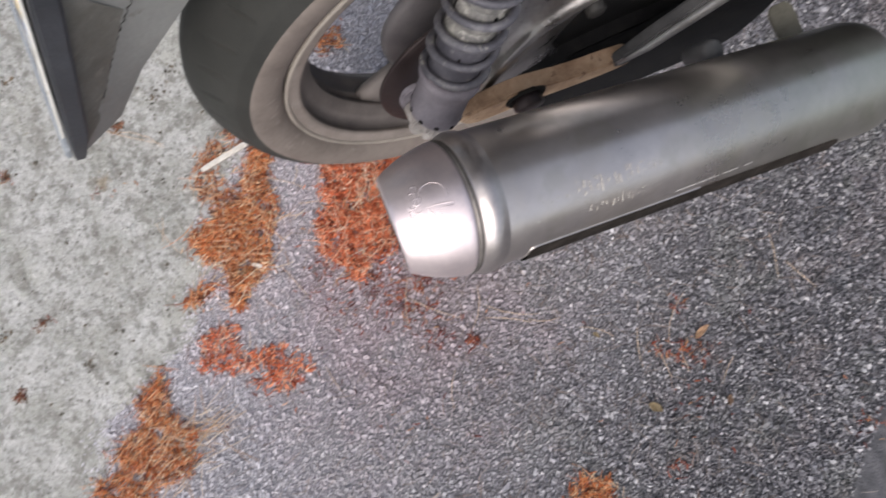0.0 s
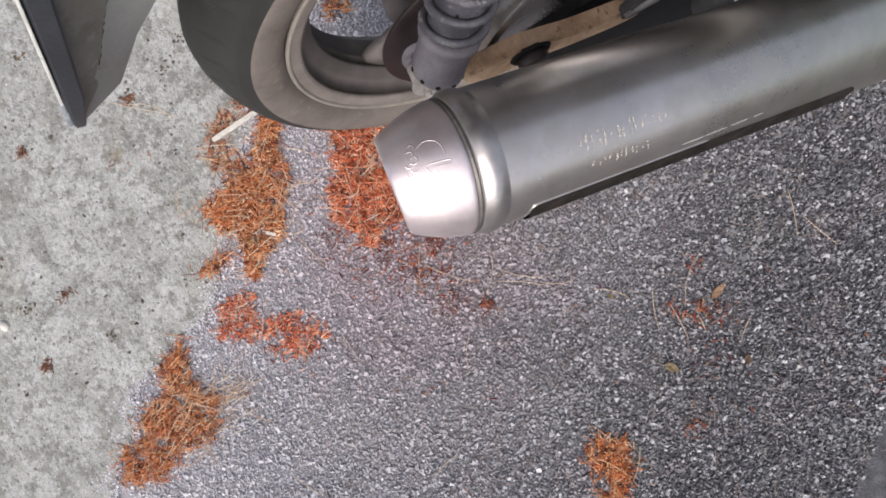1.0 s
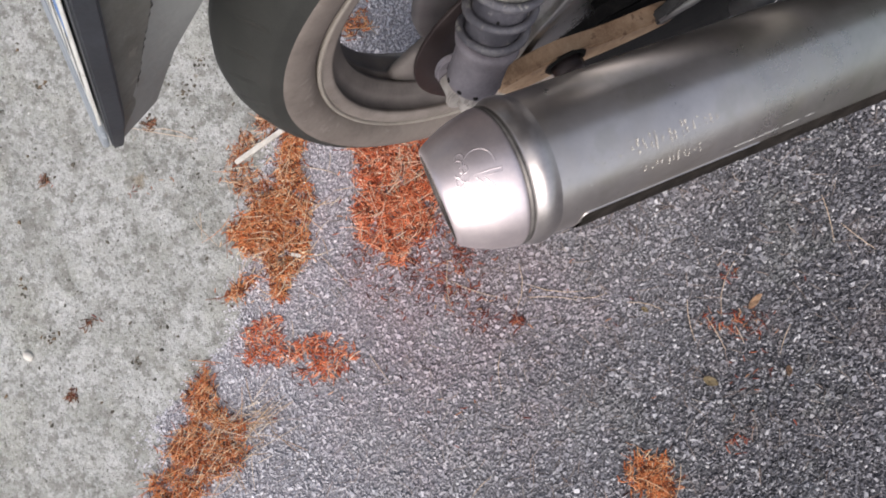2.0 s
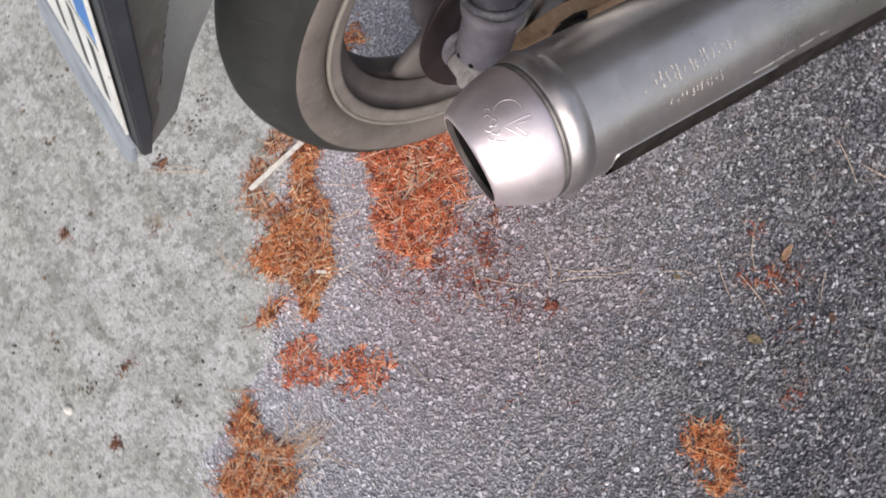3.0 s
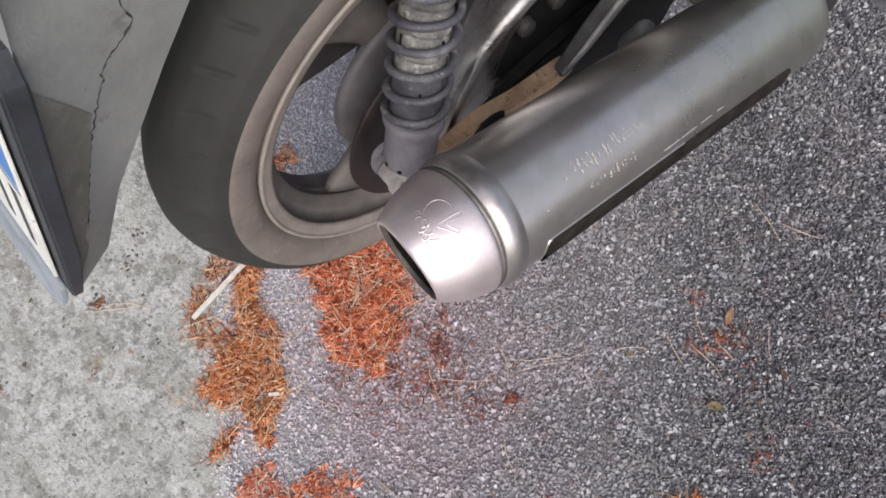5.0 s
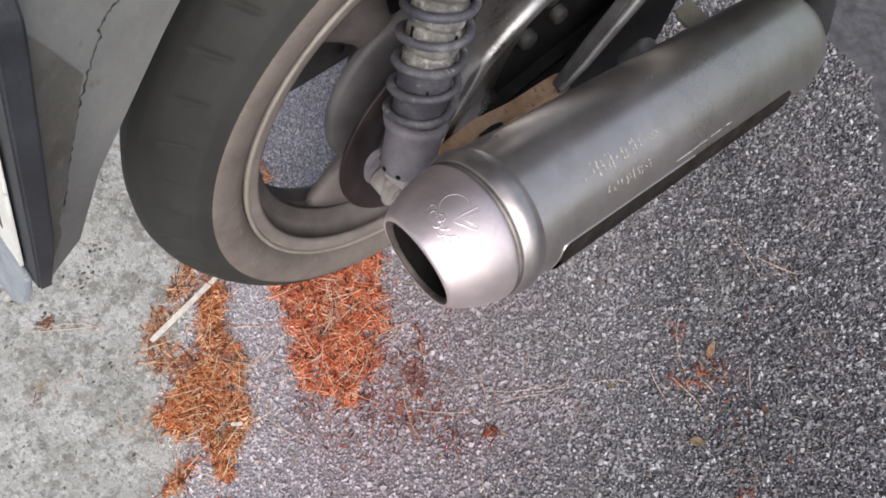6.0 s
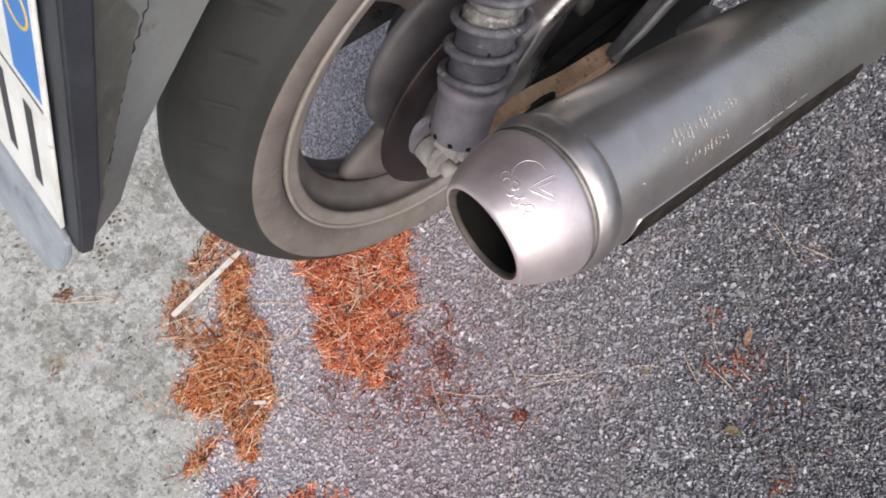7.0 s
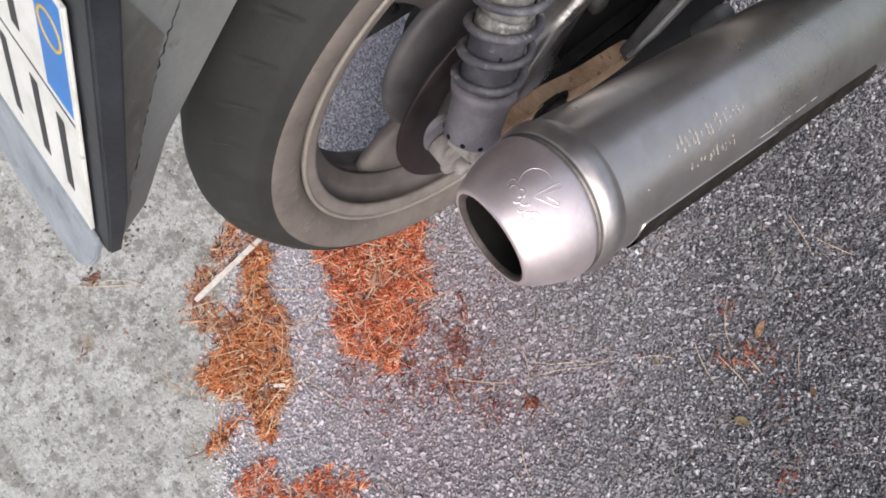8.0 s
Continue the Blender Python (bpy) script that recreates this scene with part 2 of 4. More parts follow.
SHOCK_PALE = material("pale_dusty_steel", [(0.26, 0.24, 0.225), (0.36, 0.335, 0.315), (0.44, 0.415, 0.39)], 50, (0.6, 0.85), metal=0.15, bumps=[(300, 0.0004)])
STAY_STEEL = material("olive_steel", [(0.11, 0.105, 0.08), (0.165, 0.158, 0.125), (0.21, 0.20, 0.165)], 50, (0.55, 0.8), metal=0.2, bumps=[(300, 0.0004)])
MOUNT_RUBBER = material("dusty_rubber", [(0.07, 0.072, 0.075), (0.10, 0.102, 0.105), (0.14, 0.14, 0.14)], 60, (0.6, 0.8), bumps=[(300, 0.0003)])
SLEEVE_RUBBER = material("sleeve_rubber", [(0.035, 0.035, 0.045), (0.06, 0.059, 0.073), (0.12, 0.117, 0.13)], 45, (0.6, 0.85), bumps=[(300, 0.0005)], spots=[(70, 0.62, (0.25, 0.24, 0.235), 0.5)])
DISC_STEEL = material("brown_disc", [(0.024, 0.017, 0.017), (0.036, 0.026, 0.026), (0.052, 0.040, 0.039)], 40, (0.4, 0.6), metal=0.5, bumps=[(400, 0.0002)])
GUARD_PLASTIC = material("grey_mudguard", [(0.19, 0.196, 0.188), (0.245, 0.252, 0.241), (0.29, 0.297, 0.284)], 14, (0.5, 0.7), bumps=[(200, 0.0004)], spots=[(12, 0.57, (0.19, 0.185, 0.16), 0.5), (30, 0.64, (0.13, 0.125, 0.10), 0.5)])
DRIVE_CASE = material("dusty_drive_case", [(0.05, 0.048, 0.048), (0.08, 0.077, 0.077), (0.12, 0.115, 0.113)], 30, (0.6, 0.85), metal=0.2, bumps=[(200, 0.0005)])
# Near black: the shade between the bike's parts is put into this colour.
SHADE_BLACK = material("shaded_black", [(0.006, 0.006, 0.007), (0.010, 0.010, 0.011), (0.02, 0.019, 0.018)], 50, (0.7, 0.9), bumps=[(200, 0.0006)], spec=0.12)
GUARD_DIRTY = material("muddy_guard", [(0.10, 0.098, 0.083), (0.155, 0.152, 0.134), (0.21, 0.206, 0.188)], 14, (0.6, 0.8), bumps=[(200, 0.0006)], spots=[(60, 0.60, (0.23, 0.22, 0.19), 0.5), (9, 0.56, (0.09, 0.085, 0.065), 0.5)], detail=10.0, roughness=0.7)
BLACK_PLASTIC = material("black_plastic", [(0.016, 0.018, 0.022), (0.026, 0.029, 0.035), (0.042, 0.046, 0.055)], 30, (0.4, 0.6), bumps=[(300, 0.0003)])
FLAP_RUBBER = material("grey_flap", [(0.20, 0.225, 0.25), (0.29, 0.32, 0.35), (0.36, 0.39, 0.42)], 30, (0.7, 0.9), bumps=[(200, 0.0005)], spots=[(25, 0.6, (0.14, 0.155, 0.175), 0.6)])
PLATE_WHITE = material("plate_white", [(0.62, 0.62, 0.57), (0.74, 0.74, 0.70), (0.80, 0.80, 0.77)], 40, (0.35, 0.5), spots=[(70, 0.66, (0.42, 0.40, 0.34), 0.6)])
PLATE_BLUE = material("plate_blue", [(0.03, 0.17, 0.50), (0.04, 0.22, 0.60)], 40, (0.35, 0.5))
PLATE_YELLOW = material("plate_yellow", [(0.65, 0.42, 0.05), (0.75, 0.5, 0.07)], 40, (0.4, 0.5))
PLATE_INK = material("plate_ink", [(0.02, 0.02, 0.022), (0.04, 0.04, 0.042)], 60, (0.4, 0.6))
WOOD_PALE = material("pale_wood", [(0.52, 0.48, 0.42), (0.64, 0.60, 0.54), (0.72, 0.69, 0.63)], 90, (0.6, 0.8), bumps=[(500, 0.0003)])
LEAF_TAN = material("dry_leaf", [(0.33, 0.20, 0.11), (0.48, 0.31, 0.19), (0.60, 0.42, 0.28)], 120, (0.5, 0.7), bumps=[(300, 0.0006)])
LEAF_BROWN = material("brown_leaf", [(0.12, 0.07, 0.045), (0.18, 0.11, 0.07), (0.25, 0.16, 0.11)], 120, (0.6, 0.8), bumps=[(300, 0.0006)])
LEAF_OLIVE = material("olive_leaf", [(0.24, 0.185, 0.10), (0.37, 0.29, 0.165)], 120, (0.5, 0.7), bumps=[(300, 0.0006)])
SCRATCH = material("bare_scratch", [(0.62, 0.59, 0.55), (0.75, 0.72, 0.68)], 200, (0.35, 0.5), metal=0.6)
PALE_MARK = material("worn_pale_print", [(0.42, 0.395, 0.36), (0.55, 0.515, 0.47)], 300, (0.5, 0.65), metal=0.1)


# ---- mesh helpers ----
def smooth(bm, angle=40):
    for f in bm.faces:
        f.smooth = True
    for e in bm.edges:
        if len(e.link_faces) == 2 and e.calc_face_angle(0) > radians(angle):
            e.smooth = False
    return bm


def part(name, bm, mat, parent=None, label="", angle=40):
    smooth(bm, angle)
    bmesh.ops.recalc_face_normals(bm, faces=bm.faces)
    me = bpy.data.meshes.new(name)
    bm.to_mesh(me)
    bm.free()
    me.materials.append(mat)
    ob = new(name, me)
    ob.parent = parent
    if label:
        ob["label"] = label
    return ob


def frame_of(origin, axis, side=(1, 0, 0)):
    """A matrix at origin whose z lies along axis and whose x leans to side."""
    z = Vector(axis).normalized()
    x = (Vector(side) - Vector(side).dot(z) * z).normalized()
    y = z.cross(x)
    return Matrix(((x.x, y.x, z.x, origin[0]), (x.y, y.y, z.y, origin[1]), (x.z, y.z, z.z, origin[2]), (0, 0, 0, 1)))


def lathe(profile, m, steps=64, closed=False):
    """Turns (radius, height) pairs round the z of m."""
    bm = bmesh.new()
    rings = []
    for k in range(steps):
        a = 2 * math.pi * k / steps
        rings.append([bm.verts.new(m @ Vector((r * math.cos(a), r * math.sin(a), h))) for r, h in profile])
    n = len(profile)
    for k in range(steps):
        p, q = rings[k], rings[(k + 1) % steps]
        for j in range(n if closed else n - 1):
            bm.faces.new((p[j], q[j], q[(j + 1) % n], p[(j + 1) % n]))
    return bm


def tube(points, radii, sides=12):
    """A round bar along points."""
    bm = bmesh.new()
    pts = [Vector(p) for p in points]
    radii = radii if isinstance(radii, (list, tuple)) else [radii] * len(pts)
    rings, side = [], None
    for k, p in enumerate(pts):
        d = (pts[min(k + 1, len(pts) - 1)] - pts[max(k - 1, 0)]).normalized()
        if side is None:
            side = d.cross(Vector((0, 0, 1)) if abs(d.z) < 0.9 else Vector((1, 0, 0))).normalized()
        side = (side - side.dot(d) * d).normalized()
        other = d.cross(side)
        rings.append([bm.verts.new(p + radii[k] * (math.cos(a) * side + math.sin(a) * other)) for a in (2 * math.pi * j / sides for j in range(sides))])
    for p, q in zip(rings, rings[1:]):
        for j in range(sides):
            bm.faces.new((p[j], p[(j + 1) % sides], q[(j + 1) % sides], q[j]))
    bm.faces.new(rings[0][::-1]), bm.faces.new(rings[-1])
    return bm


def plate(outline, m, thick, bevel=0.002, segments=2):
    """A flat outline (x, y) in the plane of m, made thick along its z, with rounded edges."""
    bm = bmesh.new()
    low = [bm.verts.new(m @ Vector((x, y, 0))) for x, y in outline]
    face = bm.faces.new(low)
    out = bmesh.ops.extrude_face_region(bm, geom=[face])
    up = m.to_3x3() @ Vector((0, 0, thick))
    bmesh.ops.translate(bm, verts=[v for v in out["geom"] if isinstance(v, bmesh.types.BMVert)], vec=up)
    bmesh.ops.recalc_face_normals(bm, faces=bm.faces)
    if bevel:
        edges = [e for e in bm.edges if e.calc_face_angle(0) > radians(25)]
        bmesh.ops.bevel(bm, geom=edges, offset=bevel, segments=segments, affect="EDGES", clamp_overlap=True)
    return bm


def block(m, size, bevel=0.003):
    x, y = size[0] / 2, size[1] / 2
    return plate([(-x, -y), (x, -y), (x, y), (-x, y)], m @ Matrix.Translation((0, 0, -size[2] / 2)), size[2], bevel)


def rounded(outline, r=0.3, n=4):
    """Softens an outline by cutting its corners."""
    for _ in range(n):
        new_pts = []
        for k in range(len(outline)):
            a, b = Vector(outline[k]), Vector(outline[(k + 1) % len(outline)])
            new_pts += [a.lerp(b, r), a.lerp(b, 1 - r)]
        outline = [tuple(p) for p in new_pts]
    return outline


def sheet_mesh(name, verts, faces, mat, parent=None):
    me = bpy.data.meshes.new(name)
    me.from_pydata(verts, [], faces)
    me.update()
    me.materials.append(mat)
    ob = new(name, me)
    ob.parent = parent
    return ob


# ---- ground ----
def joint_y(x):
    """The wavering joint between concrete and asphalt."""
    return -0.452 - x + 0.05 * math.exp(-((x - 0.125) / 0.05) ** 2) + 0.022 * math.sin(19 * x + 0.6) + 0.012 * math.sin(53 * x) + 0.005 * math.sin(131 * x + 2)


def build_ground():
    ground = sheet_mesh("ground", [(-600, -600, -0.004), (600, -600, -0.004), (600, 600, -0.004), (-600, 600, -0.004)], [(0, 1, 2, 3)], BITUMEN)
    tagged(ground, "worn grey asphalt with pale exposed aggregate", "ground", kind="structure")
    xs = [-300, -60, -10, -2] + [-1.2 + 0.012 * k for k in range(230)] + [3, 10, 60, 300]
    verts, faces = [], []
    for x in xs:
        y = joint_y(x) if -1.3 < x < 1.7 else -0.455 - x
        verts += [(x, y, -0.0015), (x - 0.004, y - 0.006, 0.0006), (x - 300, y - 300, 0.0006), (x, y, -0.004)]
    for k in range(len(xs) - 1):
        a, b = 4 * k, 4 * k + 4
        faces += [(a + 3, b + 3, b, a), (a, b, b + 1, a + 1), (a + 1, b + 1, b + 2, a + 2)]
    slab = sheet_mesh("pavement", verts, faces, CONCRETE)
    tagged(slab, "pale stained concrete meeting the asphalt flush", "pavement", kind="structure")
    return ground


def chips(name, x, y, size, top, mat, seed, foot=-0.0055, lean=0.42):
    """Flat-topped angular stone chips, all in one mesh."""
    rng = np.random.default_rng(seed)
    n, sides = x.size, 5
    turn, stretch = rng.uniform(0, 6.28, n), rng.uniform(0.42, 1.0, n)
    a = np.arange(sides) * 2 * np.pi / sides + rng.uniform(-0.5, 0.5, (n, sides))
    rad = rng.uniform(0.5, 1.3, (n, sides)) * size[:, None]
    px, py = rad * np.cos(a), rad * np.sin(a) * stretch[:, None]
    c, s = np.cos(turn)[:, None], np.sin(turn)[:, None]
    wx, wy = px * c - py * s, px * s + py * c
    tilt = rng.normal(0, lean, (n, 2))
    verts = np.zeros((n, 2 * sides + 1, 3))
    verts[:, :sides, 0], verts[:, :sides, 1], verts[:, :sides, 2] = x[:, None] + wx, y[:, None] + wy, foot
    verts[:, sides:2 * sides, 0], verts[:, sides:2 * sides, 1] = x[:, None] + 0.92 * wx, y[:, None] + 0.92 * wy
    verts[:, sides:2 * sides, 2] = (top - 0.08 * size)[:, None] + 0.92 * (wx * tilt[:, :1] + wy * tilt[:, 1:]) + rng.normal(0, 0.0002, (n, sides))
    verts[:, -1] = np.stack([x + 0.5 * wx[:, 0], y + 0.5 * wy[:, 0], top + size * rng.normal(0, 0.12, n)], 1)
    faces = []
    base = [(j, (j + 1) % sides, sides + (j + 1) % sides, sides + j) for j in range(sides)]
    for k in range(n):
        o = k * (2 * sides + 1)
        faces += [(o + p, o + q, o + r, o + t) for p, q, r, t in base]
        faces += [(o + sides + j, o + sides + (j + 1) % sides, o + 2 * sides) for j in range(sides)]
    return sheet_mesh(name, verts.reshape(-1, 3).tolist(), faces, mat)


def scatter_stones():
    rng = np.random.default_rng(5)
    pitch = 0.0040
    gx, gy = np.meshgrid(np.arange(-0.40, 0.80, pitch), np.arange(-0.98, 0.72, pitch))
    x, y = gx.ravel(), gy.ravel()
    x = x + rng.uniform(-0.45, 0.45, x.size) * pitch
    y = y + rng.uniform(-0.45, 0.45, y.size) * pitch
    edge = np.array([joint_y(v) for v in x])
    keep = (y > edge + rng.normal(-0.002, 0.011, x.size)) & (y - x > -1.12) & (y - x < 0.75) & (x + y < 1.0)
    x, y = x[keep], y[keep]
    size = pitch * rng.choice([0.45, 0.6, 0.75, 0.95, 1.3], x.size, p=[0.26, 0.28, 0.24, 0.15, 0.07])
    size *= np.clip(0.78 + 0.40 * (x + y + 0.45), 0.78, 1.0)
    top = rng.uniform(-0.0036, 0.0012, x.size) + 0.0006 * (size > 0.0040)
    ob = chips("aggregate", x, y, size, top, STONE, 6)
    tagged(ob, "small grey stone chips set in the asphalt", "gravel", kind="stuff")
    # finer chips between and on the larger ones
    n = 56000
    x, y = rng.uniform(-0.35, 0.75, n), rng.uniform(-0.9, 0.5, n)
    edge = np.array([joint_y(v) for v in x])
    keep = (y > edge) & (y - x > -1.05) & (y - x < 0.6) & (x + y < 0.95)
    x, y = x[keep], y[keep]
    size = rng.choice([0.0009, 0.0013, 0.0019], x.size, p=[0.4, 0.38, 0.22])
    ob = chips("fine_aggregate", x, y, size, rng.uniform(-0.0018, 0.0014, x.size), STONE, 10, lean=0.5)
    tagged(ob, "fine grey stone flakes in the asphalt", "gravel", kind="stuff")
    # loose chips that blur the joint
    n = 3400
    x = rng.uniform(-0.5, 0.45, n)
    y = np.array([joint_y(v) for v in x]) + 0.010 - np.abs(rng.normal(0, 0.022, n))
    size = rng.choice([0.0011, 0.0016, 0.0023, 0.0032], n, p=[0.34, 0.34, 0.22, 0.10])
    ob = chips("joint_grit", x, y, size, 0.0006 + 0.45 * size, STONE, 9, foot=-0.001, lean=0.35)
    tagged(ob, "loose stone chips along the concrete joint", "gravel", kind="stuff")
    # fine grit on the concrete
    n = 16000
    x, y = rng.uniform(-0.75, 0.45, n), rng.uniform(-1.0, -0.05, n)
    edge = np.array([joint_y(v) for v in x])
    patch = np.array([noise.noise(Vector((float(p) * 9, float(q) * 9, 3.0))) for p, q in zip(x, y)])
    keep = (y < edge + 0.004) & (rng.uniform(0, 1, n) < 0.55 + patch)
    x, y = x[keep], y[keep]
    size = rng.choice([0.0009, 0.0014, 0.0020, 0.0032], x.size, p=[0.42, 0.33, 0.18, 0.07])
    ob = chips("concrete_grit", x, y, size, 0.0006 + 0.5 * size, GRIT, 7, foot=0.0, lean=0.2)
    tagged(ob, "fine loose grit on the concrete", "grit", kind="stuff")


def inside(px, py, poly):
    hit = np.zeros(px.size, bool)
    for (x0, y0), (x1, y1) in zip(poly, poly[1:] + poly[:1]):
        cross = ((y0 > py) != (y1 > py)) & (px < (x1 - x0) * (py - y0) / (y1 - y0 + 1e-12) + x0)
        hit ^= cross
    return hit


def needle_mesh(name, x, y, z, length, width, bend, mat, seed, label, category="pine needles", headings=None):
    """Many thin bent needles in one mesh."""
    rng = np.random.default_rng(seed)
    n, seg = x.size, 4
    turn, tip = rng.uniform(0, 2 * np.pi, n) if headings is None else headings, rng.normal(0, 0.22 if headings is None else 0.06, n)
    u = np.linspace(-0.5, 0.5, seg)
    ang = turn[:, None] + bend[:, None] * u * 2
    step = length[:, None] / (seg - 1)
    cx = np.cumsum(np.cos(ang) * step, 1)
    cy = np.cumsum(np.sin(ang) * step, 1)
    cx, cy = cx - cx.mean(1, keepdims=True) + x[:, None], cy - cy.mean(1, keepdims=True) + y[:, None]
    cz = z[:, None] + np.abs(u * length[:, None] * np.tan(tip)[:, None]) + 0.0006
    w = width[:, None] * np.array([0.55, 1.0, 0.95, 0.45])
    nx, ny = -np.sin(ang), np.cos(ang)
    ring = np.stack([np.stack([cx + nx * w, cy + ny * w, cz - 0.3 * w], 2), np.stack([cx - nx * w, cy - ny * w, cz - 0.3 * w], 2), np.stack([cx, cy, cz + 0.9 * w], 2)], 2)
    verts = ring.reshape(-1, 3)
    faces = []
    for k in range(n):
        o = k * seg * 3
        for j in range(seg - 1):
            p, q = o + 3 * j, o + 3 * j + 3
            faces += [(p, p + 1, q + 1, q), (p + 1, p + 2, q + 2, q + 1), (p + 2, p, q, q + 2)]
    ob = sheet_mesh(name, verts.tolist(), faces, mat)
    return tagged(ob, label, category, kind="stuff")


def needle_heap(polys, count, mat, seed, label, thick=0.006, fill=(0.80, 0.7), long_share=0.04):
    rng = np.random.default_rng(seed)
    corners = [p for poly in polys for p in poly]
    low, high = np.min(corners, 0) - 0.02, np.max(corners, 0) + 0.02
    x, y = rng.uniform(low[0], high[0], count * 5), rng.uniform(low[1], high[1], count * 5)
    ragged = rng.choice([0.002, 0.005, 0.011], x.size, p=[0.55, 0.3, 0.15])
    jx, jy = x + ragged * rng.normal(0, 1, x.size), y + ragged * rng.normal(0, 1, x.size)
    keep = np.zeros(x.size, bool)
    for poly in polys:
        keep |= inside(jx, jy, poly)
    # uneven cover: clumps and thin places
    clump = np.array([noise.noise(Vector((float(p) * 38, float(q) * 38, seed))) for p, q in zip(x, y)])
    keep &= rng.uniform(0, 1, x.size) < fill[0] + fill[1] * clump
    x, y, clump = x[keep][:count], y[keep][:count], clump[keep][:count]
    n = x.size
    z = rng.uniform(0, 1, n) ** 1.5 * thick * np.clip(0.6 + clump, 0.2, 1.3)
    long = rng.uniform(0, 1, n) < long_share
    length = np.where(long, rng.uniform(0.03, 0.06, n), rng.uniform(0.005, 0.0140, n))
    width = np.where(long, rng.uniform(0.0004, 0.0006, n), rng.uniform(0.0006, 0.0012, n))
    bend = np.where(long, rng.normal(0, 0.12, n), rng.normal(0, 0.28, n))
    z = np.where(long, z + thick * 0.5, z)
    return needle_mesh("needle_heap", x, y, z, length, width, bend, mat, seed, label)


def build_litter():
    needle_heap([[(-0.121, -0.323), (-0.101, -0.306), (-0.079, -0.320), (-0.063, -0.337), (-0.041, -0.352), (-0.024, -0.346), (0.002, -0.344), (0.027, -0.366), (0.060, -0.380), (0.078, -0.388), (0.093, -0.407), (0.102, -0.430), (0.128, -0.448), (0.129, -0.462), (0.116, -0.466), (0.092, -0.454), (0.070, -0.456),
                  (0.054, -0.456), (0.040, -0.470), (0.023, -0.484), (0.000, -0.490), (-0.014, -0.482), (-0.016, -0.450), (-0.027, -0.437), (-0.027, -0.408), (-0.050, -0.382), (-0.073, -0.367), (-0.089, -0.350), (-0.103, -0.347)],
                 [(0.071, -0.478), (0.086, -0.482), (0.094, -0.515), (0.088, -0.533), (0.079, -0.520)]], 4600, NEEDLE, 11, "heap of dry orange pine needles along the concrete edge", 0.014, fill=(0.75, 1.0))
    needle_heap([[(-0.170, -0.330), (-0.137, -0.308), (-0.115, -0.310), (-0.124, -0.330), (-0.117, -0.353), (-0.113, -0.385), (-0.104, -0.411), (-0.091, -0.423), (-0.072, -0.411), (-0.042, -0.396), (-0.031, -0.414), (-0.046, -0.446), (-0.072, -0.452), (-0.103, -0.444), (-0.122, -0.423), (-0.130, -0.395), (-0.140, -0.374)]], 820, NEEDLE_TAN, 21,
                "thin loose tan needles round a wooden stick", 0.006, fill=(0.72, 1.0), long_share=0.10)
    needle_heap([[(-0.043, -0.260), (-0.080, -0.235), (-0.115, -0.180), (-0.085, -0.100), (-0.015, -0.080), (0.007, -0.105), (0.043, -0.136), (0.077, -0.142), (0.100, -0.163), (0.099, -0.188), (0.133, -0.201), (0.124, -0.237), (0.155, -0.260), (0.150, -0.274), (0.132, -0.267),
                  (0.111, -0.296), (0.089, -0.308), (0.063, -0.298), (0.037, -0.298), (0.036, -0.270), (0.013, -0.275), (-0.013, -0.260)]], 6600, NEEDLE_RED, 12, "heap of reddish dry pine needles under the wheel", 0.014, fill=(0.72, 1.0), long_share=0.03)
    needle_heap([[(0.015, -0.111), (0.077, -0.133), (0.133, -0.176), (0.163, -0.217), (0.166, -0.262), (0.148, -0.284), (0.130, -0.325), (0.089, -0.320), (0.105, -0.240)],
                 [(0.108, -0.119), (0.125, -0.113), (0.241, -0.210), (0.241, -0.225), (0.217, -0.235), (0.184, -0.195), (0.148, -0.157)]], 330, NEEDLE_LOOSE, 22, "thin fringe of red needle bits beside the heap", 0.003, fill=(0.4, 1.4), long_share=0.05)
    needle_heap([[(0.188, -0.545), (0.147, -0.524), (0.135, -0.495), (0.149, -0.463), (0.175, -0.476), (0.190, -0.470), (0.198, -0.445), (0.197, -0.416), (0.209, -0.397), (0.227, -0.410), (0.232, -0.376), (0.259, -0.390), (0.265, -0.418), (0.280, -0.431), (0.258, -0.446), (0.250, -0.466), (0.222, -0.488), (0.210, -0.506), (0.196, -0.529)]],
                860, NEEDLE_RED, 13, "thin patch of reddish dry needles on asphalt", 0.004, fill=(0.62, 0.9))
    needle_heap([[(0.168, -0.606), (0.174, -0.592), (0.194, -0.604), (0.217, -0.599), (0.228, -0.608), (0.259, -0.599), (0.273, -0.570), (0.287, -0.598), (0.323, -0.598), (0.326, -0.647), (0.332, -0.677), (0.350, -0.703), (0.352, -0.740), (0.329, -0.762), (0.282, -0.743), (0.282, -0.710), (0.251, -0.698), (0.233, -0.662), (0.220, -0.643), (0.201, -0.650), (0.189, -0.635)]],
                2100, NEEDLE, 14, "heap of orange dry pine needles on the concrete joint", 0.012, fill=(0.65, 1.1), long_share=0.08)
    needle_heap([[(0.552, -0.092), (0.550, -0.060), (0.568, -0.036), (0.597, -0.043), (0.621, -0.055), (0.645, -0.078), (0.650, -0.100), (0.601, -0.104), (0.570, -0.098)]], 850, NEEDLE, 15, "small patch of orange needles on asphalt", 0.006, fill=(0.6, 1.1), long_share=0.08)
    needle_heap([[(-0.204, -0.199), (-0.226, -0.180), (-0.231, -0.150), (-0.215, -0.146), (-0.196, -0.165), (-0.192, -0.180)]], 200, NEEDLE, 16, "small patch of orange needles behind the wheel", 0.005, fill=(0.6, 1.2))
    # loose bits strewn about
    rng, strewn = np.random.default_rng(17), np.random.default_rng(31)
